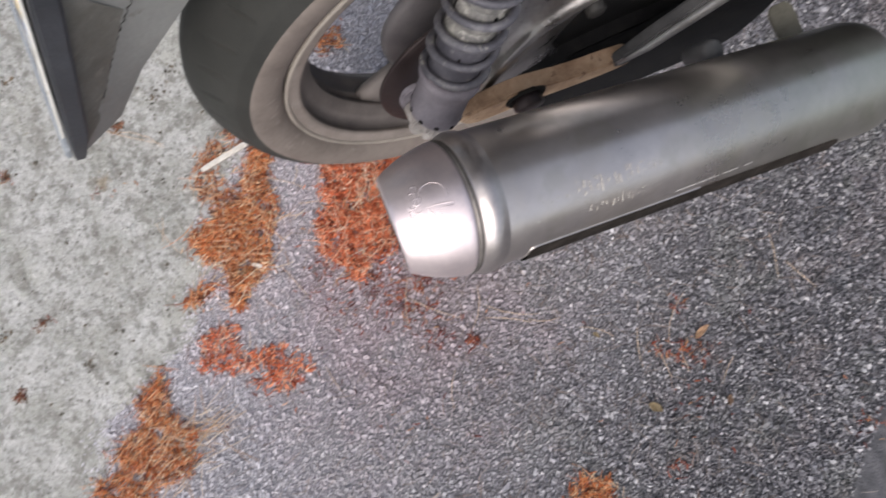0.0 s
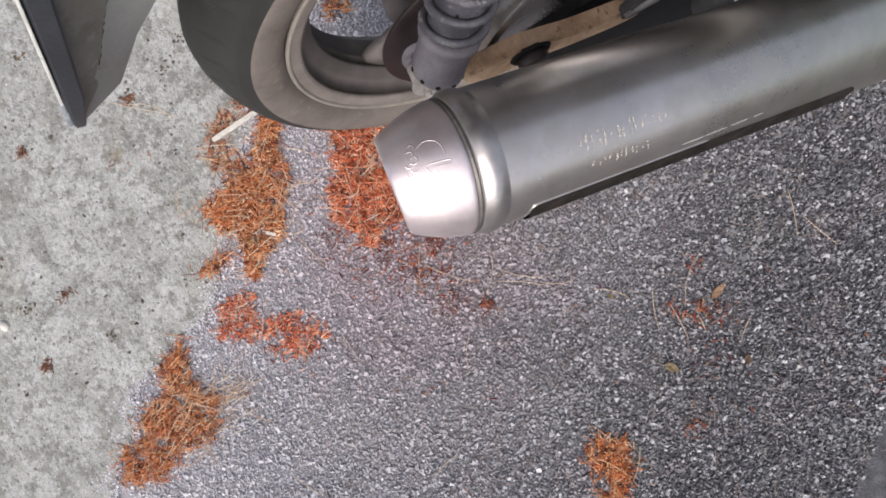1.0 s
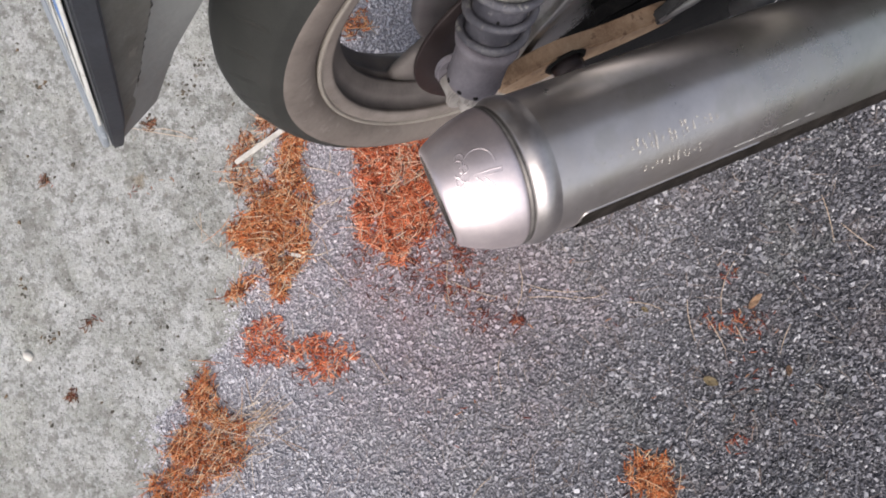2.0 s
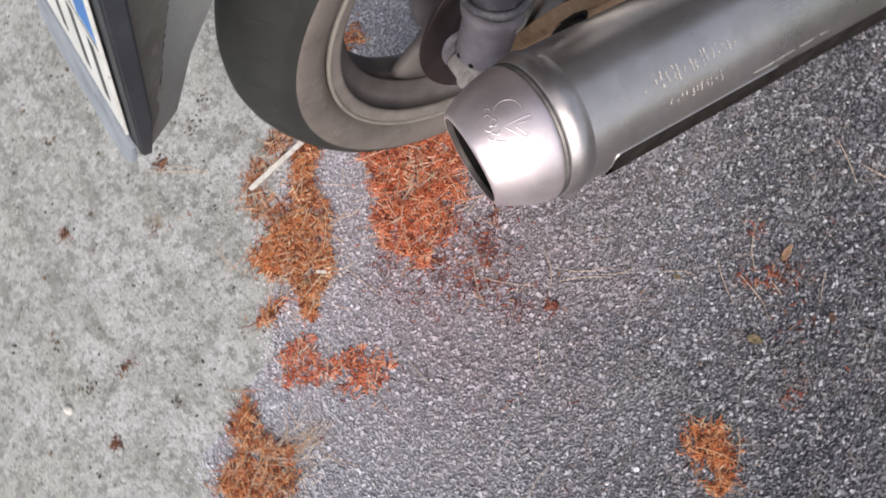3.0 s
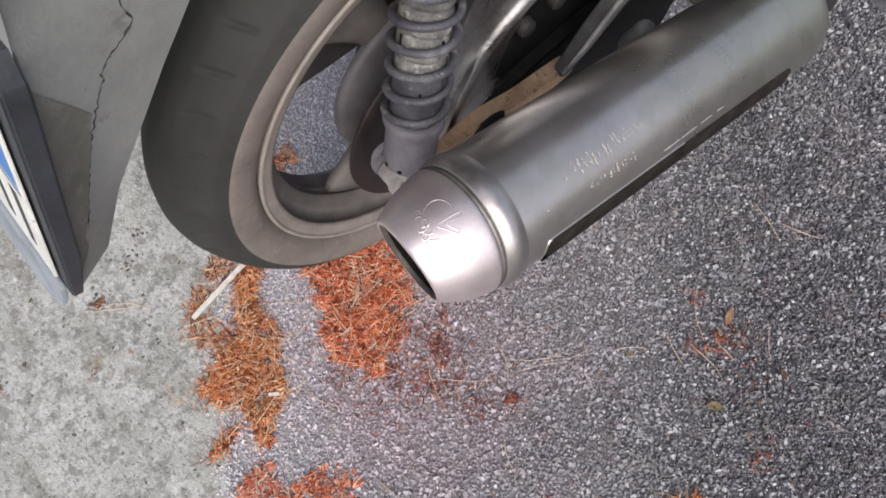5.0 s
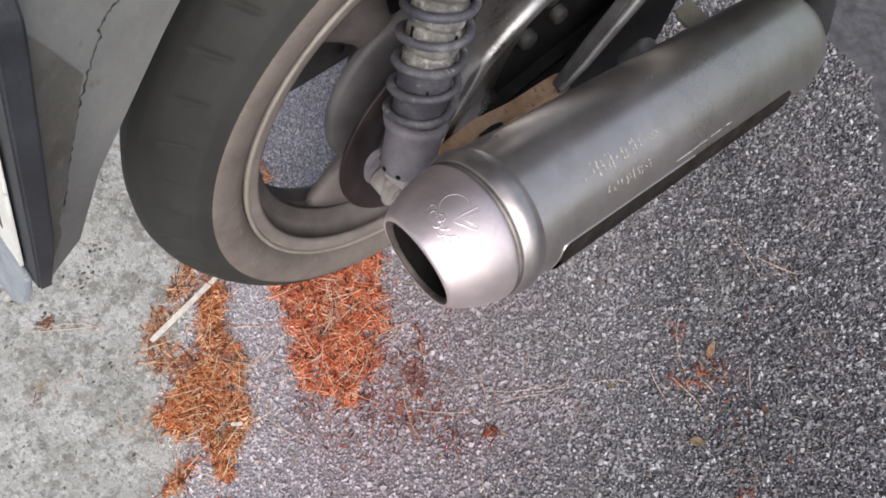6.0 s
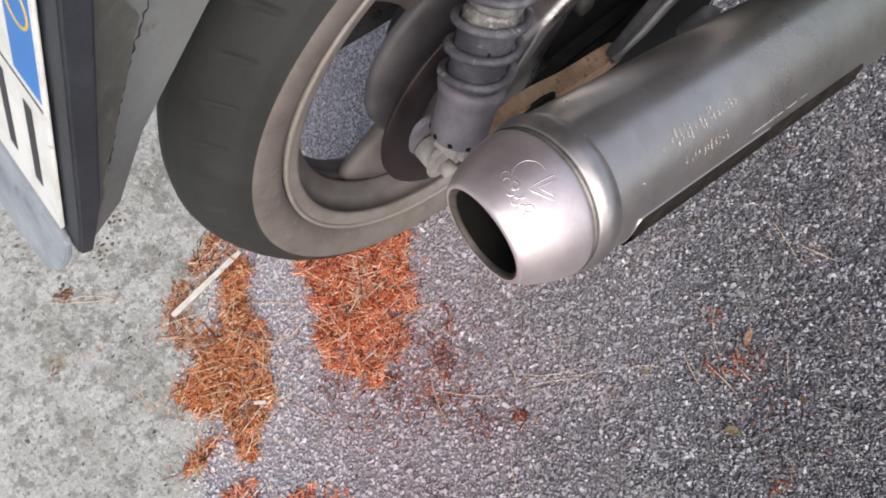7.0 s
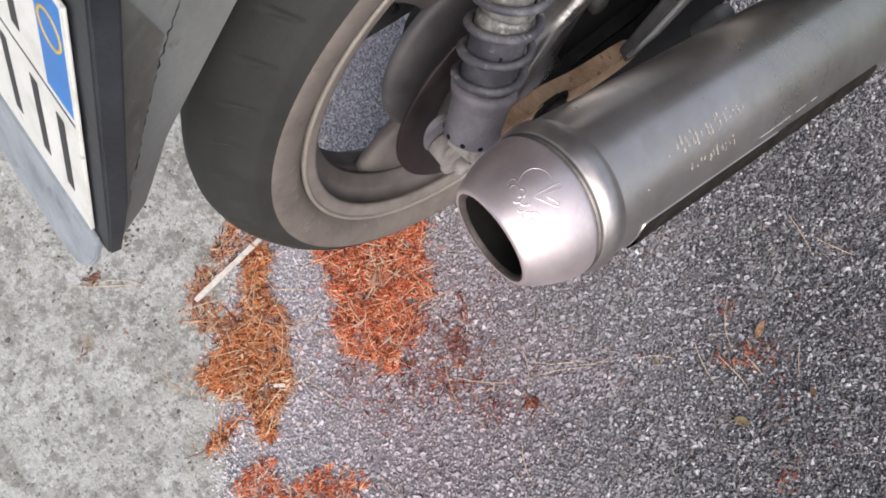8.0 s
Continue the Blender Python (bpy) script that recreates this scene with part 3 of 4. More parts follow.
    spots = [(0.172, -0.175, 0.014, 40), (0.22, -0.231, 0.02, 30), (0.131, -0.326, 0.02, 24), (0.303, -0.144, 0.006, 16), (0.371, 0.160, 0.007, 14), (0.437, 0.132, 0.010, 34), (0.447, 0.160, 0.011, 34), (0.425, 0.105, 0.010, 16), (0.306, -0.145, 0.008, 14), (0.64, 0.35, 0.02, 25),
             (0.589, 0.068, 0.012, 20), (-0.215, -0.534, 0.006, 8), (-0.207, -0.723, 0.005, 8), (0.121, -0.812, 0.006, 9), (0.03, -0.745, 0.006, 7), (-0.142, -0.585, 0.02, 8), (0.2, -0.25, 0.10, 60), (0.19, -0.2, 0.03, 90), (0.165, -0.27, 0.03, 60), (0.3, -0.1, 0.25, 30), (0.27, -0.19, 0.02, 40), (0.53, 0.12, 0.03, 16)]
    x = np.concatenate([rng.normal(a, r, k) for a, b, r, k in spots])
    y = np.concatenate([rng.normal(b, r, k) for a, b, r, k in spots])
    n = x.size
    needle_mesh("loose_needles", x, y, np.full(n, 0.0012), rng.uniform(0.005, 0.013, n), rng.uniform(0.0005, 0.0011, n), rng.normal(0, 0.6, n), NEEDLE_LOOSE, 18, "loose reddish needle bits strewn on the ground")
    clumps = [(-0.215, -0.534, 18), (-0.207, -0.723, 16), (0.121, -0.812, 22), (0.03, -0.745, 14)]
    x = np.concatenate([strewn.normal(a, 0.006, k) for a, b, k in clumps])
    y = np.concatenate([strewn.normal(b, 0.006, k) for a, b, k in clumps])
    n = x.size
    needle_mesh("brown_needle_bits", x, y, np.full(n, 0.0016), strewn.uniform(0.005, 0.012, n), strewn.uniform(0.0006, 0.0011, n), strewn.normal(0, 0.5, n), NEEDLE_BROWN, 30, "small clumps of brown needle bits on the concrete")
    # single long needles: middle, heading, length
    singles = [(0.286, -0.074, 53, 0.085), (0.295, -0.084, 65, 0.072), (-0.032, -0.323, 58, 0.092), (0.361, 0.032, 59, 0.054), (0.215, -0.215, -25, 0.08), (0.387, 0.146, -47, 0.083), (0.440, 0.105, 5, 0.055), (0.408, 0.080, -19, 0.061), (0.487, 0.186, -46, 0.045), (0.316, -0.034, 64, 0.05), (0.455, 0.134, 178, 0.03), (-0.191, -0.517, 54, 0.11), (-0.185, -0.505, 60, 0.09),
               (0.2385, -0.180, 44, 0.080), (0.26, -0.12, -20, 0.07), (0.36, 0.32, -10, 0.07), (0.40, 0.345, 25, 0.06), (0.02, -0.33, 70, 0.06), (0.12, -0.36, 20, 0.07), (0.36, -0.2, -30, 0.06), (0.28, -0.36, 10, 0.05), (0.33, -0.62, -60, 0.06), (0.45, -0.5, 35, 0.06), (0.5, -0.3, -70, 0.05), (-0.02, -0.52, 15, 0.06)]
    for k, (nx, ny, heading, long) in enumerate(singles):
        here = "concrete" if ny < joint_y(nx) else "asphalt"
        ob = needle_mesh("pine_needle", np.array([nx]), np.array([ny]), np.array([0.0016]), np.array([long]), np.array([0.0006]), rng.normal(0, 0.22, 1), NEEDLE_STRAW, 100 + k, "", headings=np.radians([heading]))
        tagged(ob, "single long dry pine needle on " + here, "pine needle", group="single pine needles", kind="thing")
    n = 46
    needle_mesh("straw_needles", rng.normal(0.285, 0.028, n), rng.normal(-0.595, 0.028, n), rng.uniform(0.003, 0.012, n), rng.uniform(0.025, 0.06, n), np.full(n, 0.0006), rng.normal(0, 0.15, n), NEEDLE_STRAW, 26, "long pale straw-like needles on the heap", headings=np.radians(rng.normal(65, 35, n)))
    n = 16
    needle_mesh("straw_needles", strewn.normal(0.268, 0.012, n), strewn.normal(-0.555, 0.018, n), strewn.uniform(0.001, 0.004, n), strewn.uniform(0.04, 0.085, n), np.full(n, 0.0005), strewn.normal(0, 0.12, n), NEEDLE_STRAW, 29, "long pale straw-like needles beside the heap", headings=np.radians(strewn.normal(95, 16, n)))
    n = 60
    needle_mesh("straw_needles", rng.normal(0.02, 0.055, n), rng.normal(-0.40, 0.04, n), rng.uniform(0.008, 0.014, n), rng.uniform(0.02, 0.045, n), np.full(n, 0.0006), rng.normal(0, 0.2, n), NEEDLE_STRAW, 27, "long pale straw-like needles on the heap", headings=rng.uniform(0, 6.28, n))
    needle_mesh("straw_needles", rng.normal(0.06, 0.045, n), rng.normal(-0.215, 0.04, n), rng.uniform(0.008, 0.014, n), rng.uniform(0.02, 0.045, n), np.full(n, 0.0006), rng.normal(0, 0.2, n), NEEDLE_STRAW, 28, "long pale straw-like needles on the heap", headings=rng.uniform(0, 6.28, n))
    # weathered grey fibres all over the asphalt
    n = 2400
    x, y = rng.uniform(-0.1, 0.75, n), rng.uniform(-0.75, 0.45, n)
    keep = (y > -0.43 - x) & (rng.uniform(0, 1, n) < np.exp(-((x - 0.25) ** 2 + (y + 0.1) ** 2) / 0.14) + 0.25)
    x, y = x[keep], y[keep]
    n = x.size
    needle_mesh("weathered_needles", x, y, np.full(n, 0.0014), rng.uniform(0.010, 0.034, n), rng.uniform(0.0003, 0.0005, n), rng.normal(0, 0.3, n), NEEDLE_GREY, 20, "weathered grey-brown needles strewn on asphalt")
    # dark crumbs of bark and soil on the concrete
    n = 80
    x, y = rng.uniform(-0.45, 0.2, n), rng.uniform(-0.95, -0.35, n)
    keep = y < -0.49 - x
    x, y = x[keep], y[keep]
    for cx, cy in ((-0.355, -0.673), (-0.274, -0.420), (-0.240, -0.457), (-0.219, -0.530), (0.114, -0.699), (-0.064, -0.822), (0.024, -0.807)):
        x, y = np.append(x, rng.normal(cx, 0.006, 11)), np.append(y, rng.normal(cy, 0.006, 11))
    crumbs = chips("dark_crumbs", x, y, rng.uniform(0.0013, 0.0044, x.size), np.full(x.size, 0.0022), CRUMB, 23, foot=0.0004, lean=0.3)
    tagged(crumbs, "dark crumbs of bark on the concrete", "crumbs", kind="stuff")

    stick = part("wooden_stick", plate(rounded([(-0.0042, 0), (0.0042, 0), (0.0042, 0.125), (-0.0042, 0.125)], 0.08, 2), frame_of((-0.0955, -0.431, 0.009), (0, 0.03, 1), (0.985, 0.17, 0)), 0.0022, 0.0006), WOOD_PALE)
    tagged(stick, "flat pale wooden stick lying on dry needles", "stick")
    chip = part("wood_chip", plate([(-0.011, -0.0022), (0.010, -0.003), (0.012, 0.001), (0.002, 0.003), (-0.010, 0.0022)], frame_of((0.075, -0.402, 0.005), (0.1, 0, 1), (0.6, 0.8, 0)), 0.002, 0.0005), WOOD_PALE)
    tagged(chip, "small pale wood chip beside dry needles", "wood chip")

    pebble = part("white_pebble", lathe([(0.0, 0.007), (0.005, 0.0064), (0.0092, 0.0036), (0.0100, 0.0012), (0.0075, 0.0)], frame_of((0.034, -0.853, 0.0006), (0, 0, 1), (1, 0.4, 0)) @ Matrix.Diagonal((1, 0.7, 1, 1)), 9), WOOD_PALE)
    tagged(pebble, "small white pebble on the concrete", "pebble")

    def leaf(origin, side, length, wide, mat, label):
        bm = bmesh.new()
        m = frame_of(origin, (0.15, 0.1, 1), side)
        rows = []
        for k in range(9):
            t = k / 8
            w = wide * math.sin(math.pi * (0.06 + 0.9 * t)) ** 0.8
            rows.append([bm.verts.new(m @ Vector(((t - 0.5) * length, j * w, 0.0025 + 0.25 * abs(j) * w + 0.12 * length * (t - 0.5) ** 2 * 4 + 0.0008 * math.sin(9 * t + 3 * j)))) for j in (-1, -0.5, 0, 0.5, 1)])
        for p, q in zip(rows, rows[1:]):
            for j in range(4):
                bm.faces.new((p[j], p[j + 1], q[j + 1], q[j]))
        bmesh.ops.solidify(bm, geom=bm.faces[:], thickness=0.0005)
        ob = part("dry_leaf", bm, mat)
        return tagged(ob, label, "leaf")

    leaf((0.420, 0.172, 0.004), (-0.3, 0.9, 0.45), 0.028, 0.0055, LEAF_TAN, "small curled tan leaf on asphalt")
    leaf((0.366, 0.028, 0.001), (0.9, 0.5, 0), 0.012, 0.0035, LEAF_OLIVE, "small olive yellow leaf on asphalt")
    leaf((0.496, 0.066, 0.001), (0.75, 0.65, 0), 0.024, 0.0065, LEAF_OLIVE, "olive yellow leaf scrap on asphalt")
    leaf((0.528, 0.171, 0.001), (0.9, -0.3, 0), 0.016, 0.005, LEAF_BROWN, "small brown leaf scrap on asphalt")


# ---- motorcycle ----
bike = new("motorcycle")
tagged(bike, "dusty motorcycle rear end with a steel silencer", "motorcycle")

# Wheel frame: z along the axle to the right, leaning three degrees; its zero is the right rim edge.
AXLE = Vector((0.0, 0.0, 0.3228))
WHEEL = frame_of(AXLE, (0.99856, 0.0, 0.0537), (0, 1, 0))


def build_wheel():
    # tread with slanting grooves
    right = [(0.268, 0.0115), (0.280, 0.006), (0.2875, -0.001), (0.296, -0.012), (0.3035, -0.024), (0.309, -0.036), (0.3112, -0.048)]
    prof = []
    for (r0, h0), (r1, h1) in zip(right, right[1:]):
        prof += [(r0 + (r1 - r0) * k / 5, h0 + (h1 - h0) * k / 5) for k in range(5)]
    prof += [right[-1]]
    prof += [(r, -0.096 - h) for r, h in prof[-2::-1]]
    steps = 1120
    verts, faces, depth = [], [], []
    for k in range(steps):
        a = 2 * math.pi * k / steps
        for r, h in prof:
            side = abs(h + 0.048)
            phase = (a * 44 / (2 * math.pi) + (0.5 if h > -0.048 else 0.0) + 9.5 * side) % 1.0
            cut = max(0.0, 1 - abs(phase - 0.5) / 0.085) if 0.021 < side < 0.0475 else 0.0
            cut = min(1.0, 1.6 * cut) * (0.5 + 0.5 * math.cos((side - 0.036) / 0.015 * math.pi / 1.15)) if cut else 0.0
            mid = 1.0 if abs(side - 0.006) < 0.0012 and (a * 18 / (2 * math.pi)) % 1.0 < 0.35 else 0.0
            r = r - 0.0032 * cut - 0.003 * mid
            depth.append(cut)
            verts.append(WHEEL @ Vector((r * math.cos(a), r * math.sin(a), h)))
    n = len(prof)
    for k in range(steps):
        o, q = k * n, ((k + 1) % steps) * n
        faces += [(o + j, q + j, q + j + 1, o + j + 1) for j in range(n - 1)]
    dusted = [1 if min(depth[i] for i in f) > 0.45 else 0 for f in faces]
    tyre = sheet_mesh("tyre", [tuple(v) for v in verts], faces, RUBBER_TREAD, bike)
    tyre.data.shade_smooth()
    tyre.data.materials.append(GROOVE_DUST)
    for poly, dusty in zip(tyre.data.polygons, dusted):
        poly.material_index = dusty
    tyre["label"] = "black rubber tread with slanting grooves"
    wall = [(0.2685, 0.0112), (0.2670, 0.0122), (0.262, 0.0128), (0.257, 0.0125), (0.247, 0.0105), (0.240, 0.0075), (0.234, 0.003), (0.230, -0.004), (0.226, -0.008)]
    for flip in (False, True):
        p = [(r, -0.096 - h) for r, h in wall] if flip else wall
        part("sidewall", lathe(p, WHEEL, 160), RUBBER_WALL, tyre, "brown dusty sidewall")
    edge = [(0.2285, -0.006), (0.2300, -0.002), (0.2310, 0.0015), (0.2298, 0.0035), (0.2275, 0.0038), (0.2262, 0.0020), (0.2255, -0.002)]
    rim = part("rim", lathe([(0.2275, 0.0015), (0.2225, -0.0002), (0.2165, -0.0012), (0.2130, -0.0028), (0.2118, -0.0060), (0.2150, -0.0090), (0.2150, -0.0185), (0.2060, -0.0215), (0.2030, -0.0240), (0.2010, -0.030), (0.2005, -0.040), (0.2005, -0.050), (0.2005, -0.064), (0.2010, -0.072),
                             (0.2105, -0.082), (0.2125, -0.09), (0.2235, -0.0935), (0.229, -0.094), (0.229, -0.088), (0.214, -0.080), (0.203, -0.06), (0.203, -0.040), (0.214, -0.030), (0.2195, -0.020), (0.2195, -0.008), (0.229, -0.004)], WHEEL, 160, closed=True),
               RIM_PAINT, bike, "dusty brownish cast alloy rim")
    part("rim_edge", lathe(edge, WHEEL, 160, closed=True), RIM_EDGE, rim, "pale worn rim edge")
    for k in range(3):
        a = radians(226 + 120 * k)
        bm = bmesh.new()
        rings = []
        for t in range(9):
            u = t / 8
            r = 0.045 + 0.15 * u
            wide = 0.026 - 0.004 * math.sin(math.pi * min(1, u * 1.2)) + 0.075 * max(0.0, u - 0.40) ** 1.5
            deep = 0.016 - 0.004 * u
            ang = a + 0.10 * u * u
            c, s = math.cos(ang), math.sin(ang)
            ring = []
            for j in range(12):
                q = 2 * math.pi * j / 12
                w, d = wide * abs(math.cos(q)) ** 0.7 * math.copysign(1, math.cos(q)), deep * abs(math.sin(q)) ** 0.7 * math.copysign(1, math.sin(q))
                ring.append(bm.verts.new(WHEEL @ Vector((r * c - w * s, r * s + w * c, -0.048 + d))))
            rings.append(ring)
        for p, q in zip(rings, rings[1:]):
            for j in range(12):
                bm.faces.new((p[j], p[(j + 1) % 12], q[(j + 1) % 12], q[j]))
        bm.faces.new(rings[0][::-1]), bm.faces.new(rings[-1])
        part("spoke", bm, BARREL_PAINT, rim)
    part("hub", lathe([(0.0, -0.10), (0.03, -0.10), (0.034, -0.09), (0.052, -0.085), (0.055, -0.06), (0.050, -0.03), (0.048, 0.0), (0.044, 0.012), (0.044, 0.03), (0.0, 0.03)], WHEEL, 48), SPOKE_PAINT, rim)
    part("hub_flange", lathe([(0.05, -0.022), (0.092, -0.025), (0.108, -0.028), (0.113, -0.032), (0.113, -0.039), (0.108, -0.043), (0.05, -0.046)], WHEEL, 96), HUB_PAINT, rim, "grey dusty hub flange")
    # The barrel skin carries the rim's inner shade in its colour.
    part("rim_barrel", lathe([(0.2144, -0.0094), (0.2144, -0.0183), (0.2054, -0.0212), (0.2020, -0.0238), (0.1975, -0.0290), (0.1935, -0.0325), (0.1925, -0.0350), (0.1940, -0.0375), (0.1972, -0.0390), (0.1978, -0.0440), (0.1955, -0.0465), (0.1945, -0.0490), (0.1958, -0.0515), (0.1972, -0.0530), (0.1968, -0.0640), (0.1966, -0.0700), (0.1972, -0.0740), (0.1990, -0.0765)], WHEEL, 160), BARREL_PAINT, rim, "brown rim barrel with its shade painted in")
    disc = part("brake_disc", lathe([(0.092, 0.018), (0.1355, 0.018), (0.1365, 0.019), (0.1365, 0.0215), (0.1355, 0.0225), (0.093, 0.0225), (0.092, 0.0215)], WHEEL, 96, closed=True), DISC_STEEL, bike, "dark brown brake disc")
    part("disc_carrier", lathe([(0.035, 0.006), (0.096, 0.006), (0.098, 0.009), (0.098, 0.0165), (0.093, 0.0172), (0.074, 0.0172), (0.072, 0.024), (0.066, 0.026), (0.035, 0.026)], WHEEL, 96, closed=True), BARREL_PAINT, disc)
    for k in range(6):
        a = radians(60 * k + 15)
        part("disc_bolt", lathe([(0.0, 0.034), (0.0055, 0.034), (0.0065, 0.0325), (0.0065, 0.028)], WHEEL @ Matrix.Translation((0.060 * math.cos(a), 0.060 * math.sin(a), 0)), 12), DARK_METAL, disc)


# Silencer frame: z along its axis to the front, x to the right.
SIL = frame_of((0.18096, -0.08866, 0.50812), (0.03274, 1.0, -0.32883), (1, 0, 0))


def on_silencer(s, angle, r=0.054):
    """A point on the silencer's skin: s along it, angle in degrees from its top to its right."""
    a = radians(angle)
    return SIL @ Vector((r * math.sin(a), -r * math.cos(a), s))


def skin_strip(points, width, lift, r=0.054):
    """A thin raised mark that follows (s, angle) pairs on the skin."""
    bm = bmesh.new()
    rows = []
    for k, (s, a) in enumerate(points):
        s0, a0 = points[max(k - 1, 0)]
        s1, a1 = points[min(k + 1, len(points) - 1)]
        ds, da = s1 - s0, radians(a1 - a0) * r
        size = math.hypot(ds, da) or 1
        ns, na = -da / size * width / 2, math.degrees(ds / size * width / 2 / r)
        rows.append([bm.verts.new(on_silencer(s + ns * q, a + na * q, r + h)) for q, h in ((-1, -0.0004), (-0.7, lift), (0.7, lift), (1, -0.0004))])
    for p, q in zip(rows, rows[1:]):
        for j in range(3):
            bm.faces.new((p[j], p[j + 1], q[j + 1], q[j]))
    return bm


def build_silencer():
    # body with a long shallow slot on its right side
    steps, prof = 144, [(0.0455, 0.400), (0.050, 0.397), (0.0528, 0.392), (0.0538, 0.386)]
    prof += [(0.054, 0.386 - 0.006 * k) for k in range(1, 67)] + [(0.054, -0.016)]
    prof.sort(key=lambda q: q[1])
    bm = bmesh.new()
    rings = []
    for r, s in prof:
        ring = []
        for k in range(steps):
            deg = 360.0 * k / steps
            ring.append(bm.verts.new(on_silencer(s, deg, r)))
        rings.append(ring)
    for p, q in zip(rings, rings[1:]):
        for k in range(steps):
            bm.faces.new((p[k], p[(k + 1) % steps], q[(k + 1) % steps], q[k]))
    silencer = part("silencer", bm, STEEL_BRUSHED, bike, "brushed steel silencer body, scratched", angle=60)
    # dark guard strip along the right side
    bm = bmesh.new()
    rows = []
    for k in range(41):
        s = 0.012 + 0.324 * (k - 2) / 36 if 2 < k < 38 else (0.010 + 0.002 * k if k <= 2 else 0.328 + 0.004 * (k - 38))
        end = (0.0, 0.6, 0.9, 1.0)[min(3, k, 40 - k)]
        lo, hi = 73 + 8 * (1 - end), 108 - 8 * (1 - end)
        rows.append([bm.verts.new(on_silencer(s, a, 0.054 + h)) for a, h in ((lo - 3, -0.0005), (lo - 2, 0.0010), (lo + 10, 0.0022), (hi - 12, 0.0028), (hi - 2, 0.0026), (hi, -0.0005))])
    for p, q in zip(rows, rows[1:]):
        for j in range(5):
            bm.faces.new((p[j], p[j + 1], q[j + 1], q[j]))
    part("guard_strip", bm, GUARD_DARK, silencer, "dark ribbed strip along the silencer")
    part("strip_edge", skin_strip([(0.011 + 0.01 * k, 69.5) for k in range(17)], 0.0007, 0.0008), STEEL_BRUSHED, silencer, "bright strip edge")
    part("strip_edge", skin_strip([(0.013, 69.5), (0.0105, 70.5), (0.0088, 74), (0.0085, 82), (0.0085, 92), (0.0095, 100)], 0.0010, 0.0009), STEEL_BRUSHED, silencer)
    # rolled band and tapered end cap
    part("band", lathe([(0.0534, -0.008), (0.0541, -0.011), (0.0552, -0.014), (0.0561, -0.0170), (0.0564, -0.0200), (0.0561, -0.0230), (0.0553, -0.0255), (0.0543, -0.0275), (0.0536, -0.0290), (0.0532, -0.0298), (0.0524, -0.0304)], SIL, 128), BAND_STEEL, silencer, "bright rolled steel band", angle=60)
    part("band_groove", lathe([(0.0532, -0.0297), (0.0519, -0.0306), (0.0516, -0.0313), (0.0526, -0.0320), (0.0529, -0.0327), (0.0526, -0.0334), (0.0514, -0.0340), (0.0514, -0.0348), (0.0523, -0.0356)], SIL, 128), GROOVE_STEEL, silencer, "dull double groove beside the band")
    cap_prof = [(0.0518, -0.0350), (0.0524, -0.0360), (0.0523, -0.0385), (0.0516, -0.042), (0.0500, -0.049), (0.0480, -0.056), (0.0452, -0.063), (0.0420, -0.070), (0.0390, -0.0755), (0.0372, -0.0785), (0.0356, -0.0797), (0.0336, -0.0797), (0.0320, -0.0785), (0.0310, -0.076), (0.0307, -0.06), (0.030, -0.03)]
    bm = bmesh.new()
    rings = []
    for k in range(128):
        a = 2 * math.pi * k / 128
        ring = []
        for r, h in cap_prof:
            cut = max(0.0, min(1.0, (-0.040 - h) / 0.036))
            ring.append(bm.verts.new(SIL @ Vector((r * math.sin(a), -r * math.cos(a), h - 0.255 * cut * r * math.cos(a)))))
        rings.append(ring)
    for p, q in zip(rings, rings[1:] + rings[:1]):
        for j in range(len(cap_prof) - 1):
            bm.faces.new((p[j], q[j], q[j + 1], p[j + 1]))
    cap = part("end_cap", bm, STEEL_CAP, bike, "satin steel tapered end cap with an embossed mark", angle=60)
    cap.data.materials.append(LIP_SOOT)
    for k, poly in enumerate(cap.data.polygons):
        poly.material_index = 1 if k % (len(cap_prof) - 1) >= 11 else 0
    part("outlet", lathe([(0.0304, -0.050), (0.0300, -0.02), (0.028, 0.06), (0.0, 0.06)], SIL, 64), SOOT_AND_HOLES, cap, "sooty black outlet")
    inner = bmesh.new()
    rings = []
    for k in range(64):
        a = 2 * math.pi * k / 64
        rings.append([inner.verts.new(SIL @ Vector((0.0305 * math.sin(a), -0.0305 * math.cos(a), h - 0.255 * c * 0.0305 * math.cos(a)))) for h, c in ((-0.0755, 0.98), (-0.055, 0.4), (-0.03, 0.0))])
    for p, q in zip(rings, rings[1:] + rings[:1]):
        for j in range(2):
            inner.faces.new((p[j], q[j], q[j + 1], p[j + 1]))
    part("outlet_lining", inner, SOOT_AND_HOLES, cap)
    # embossed mark: an arc, a wedge and small bumps
    def emboss(name, pts, width):
        bm = bmesh.new()
        rows = []
        for k, (s, a) in enumerate(pts):
            s0, a0 = pts[max(k - 1, 0)]
            s1, a1 = pts[min(k + 1, len(pts) - 1)]
            ds, da = s1 - s0, radians(a1 - a0) * 0.047
            size = math.hypot(ds, da) or 1
            ns, na = -da / size * width / 2, math.degrees(ds / size * width / 2 / 0.047)
            rows.append([bm.verts.new(on_silencer(s + ns * q, a + na * q, cap_skin(s + ns * q, a + na * q) + h)) for q, h in ((-1, -0.0002), (-0.6, 0.0001), (-0.2, 0.0002), (0.2, 0.0002), (0.6, 0.0001), (1, -0.0002))])
        for p, q in zip(rows, rows[1:]):
            for j in range(5):
                bm.faces.new((p[j], p[j + 1], q[j + 1], q[j]))
        part(name, bm, STEEL_CAP, cap)
    def cap_skin(s, a):
        last = None
        for r, h in cap_prof[1:11]:
            here = h - 0.255 * max(0.0, min(1.0, (-0.040 - h) / 0.036)) * r * math.cos(radians(a))
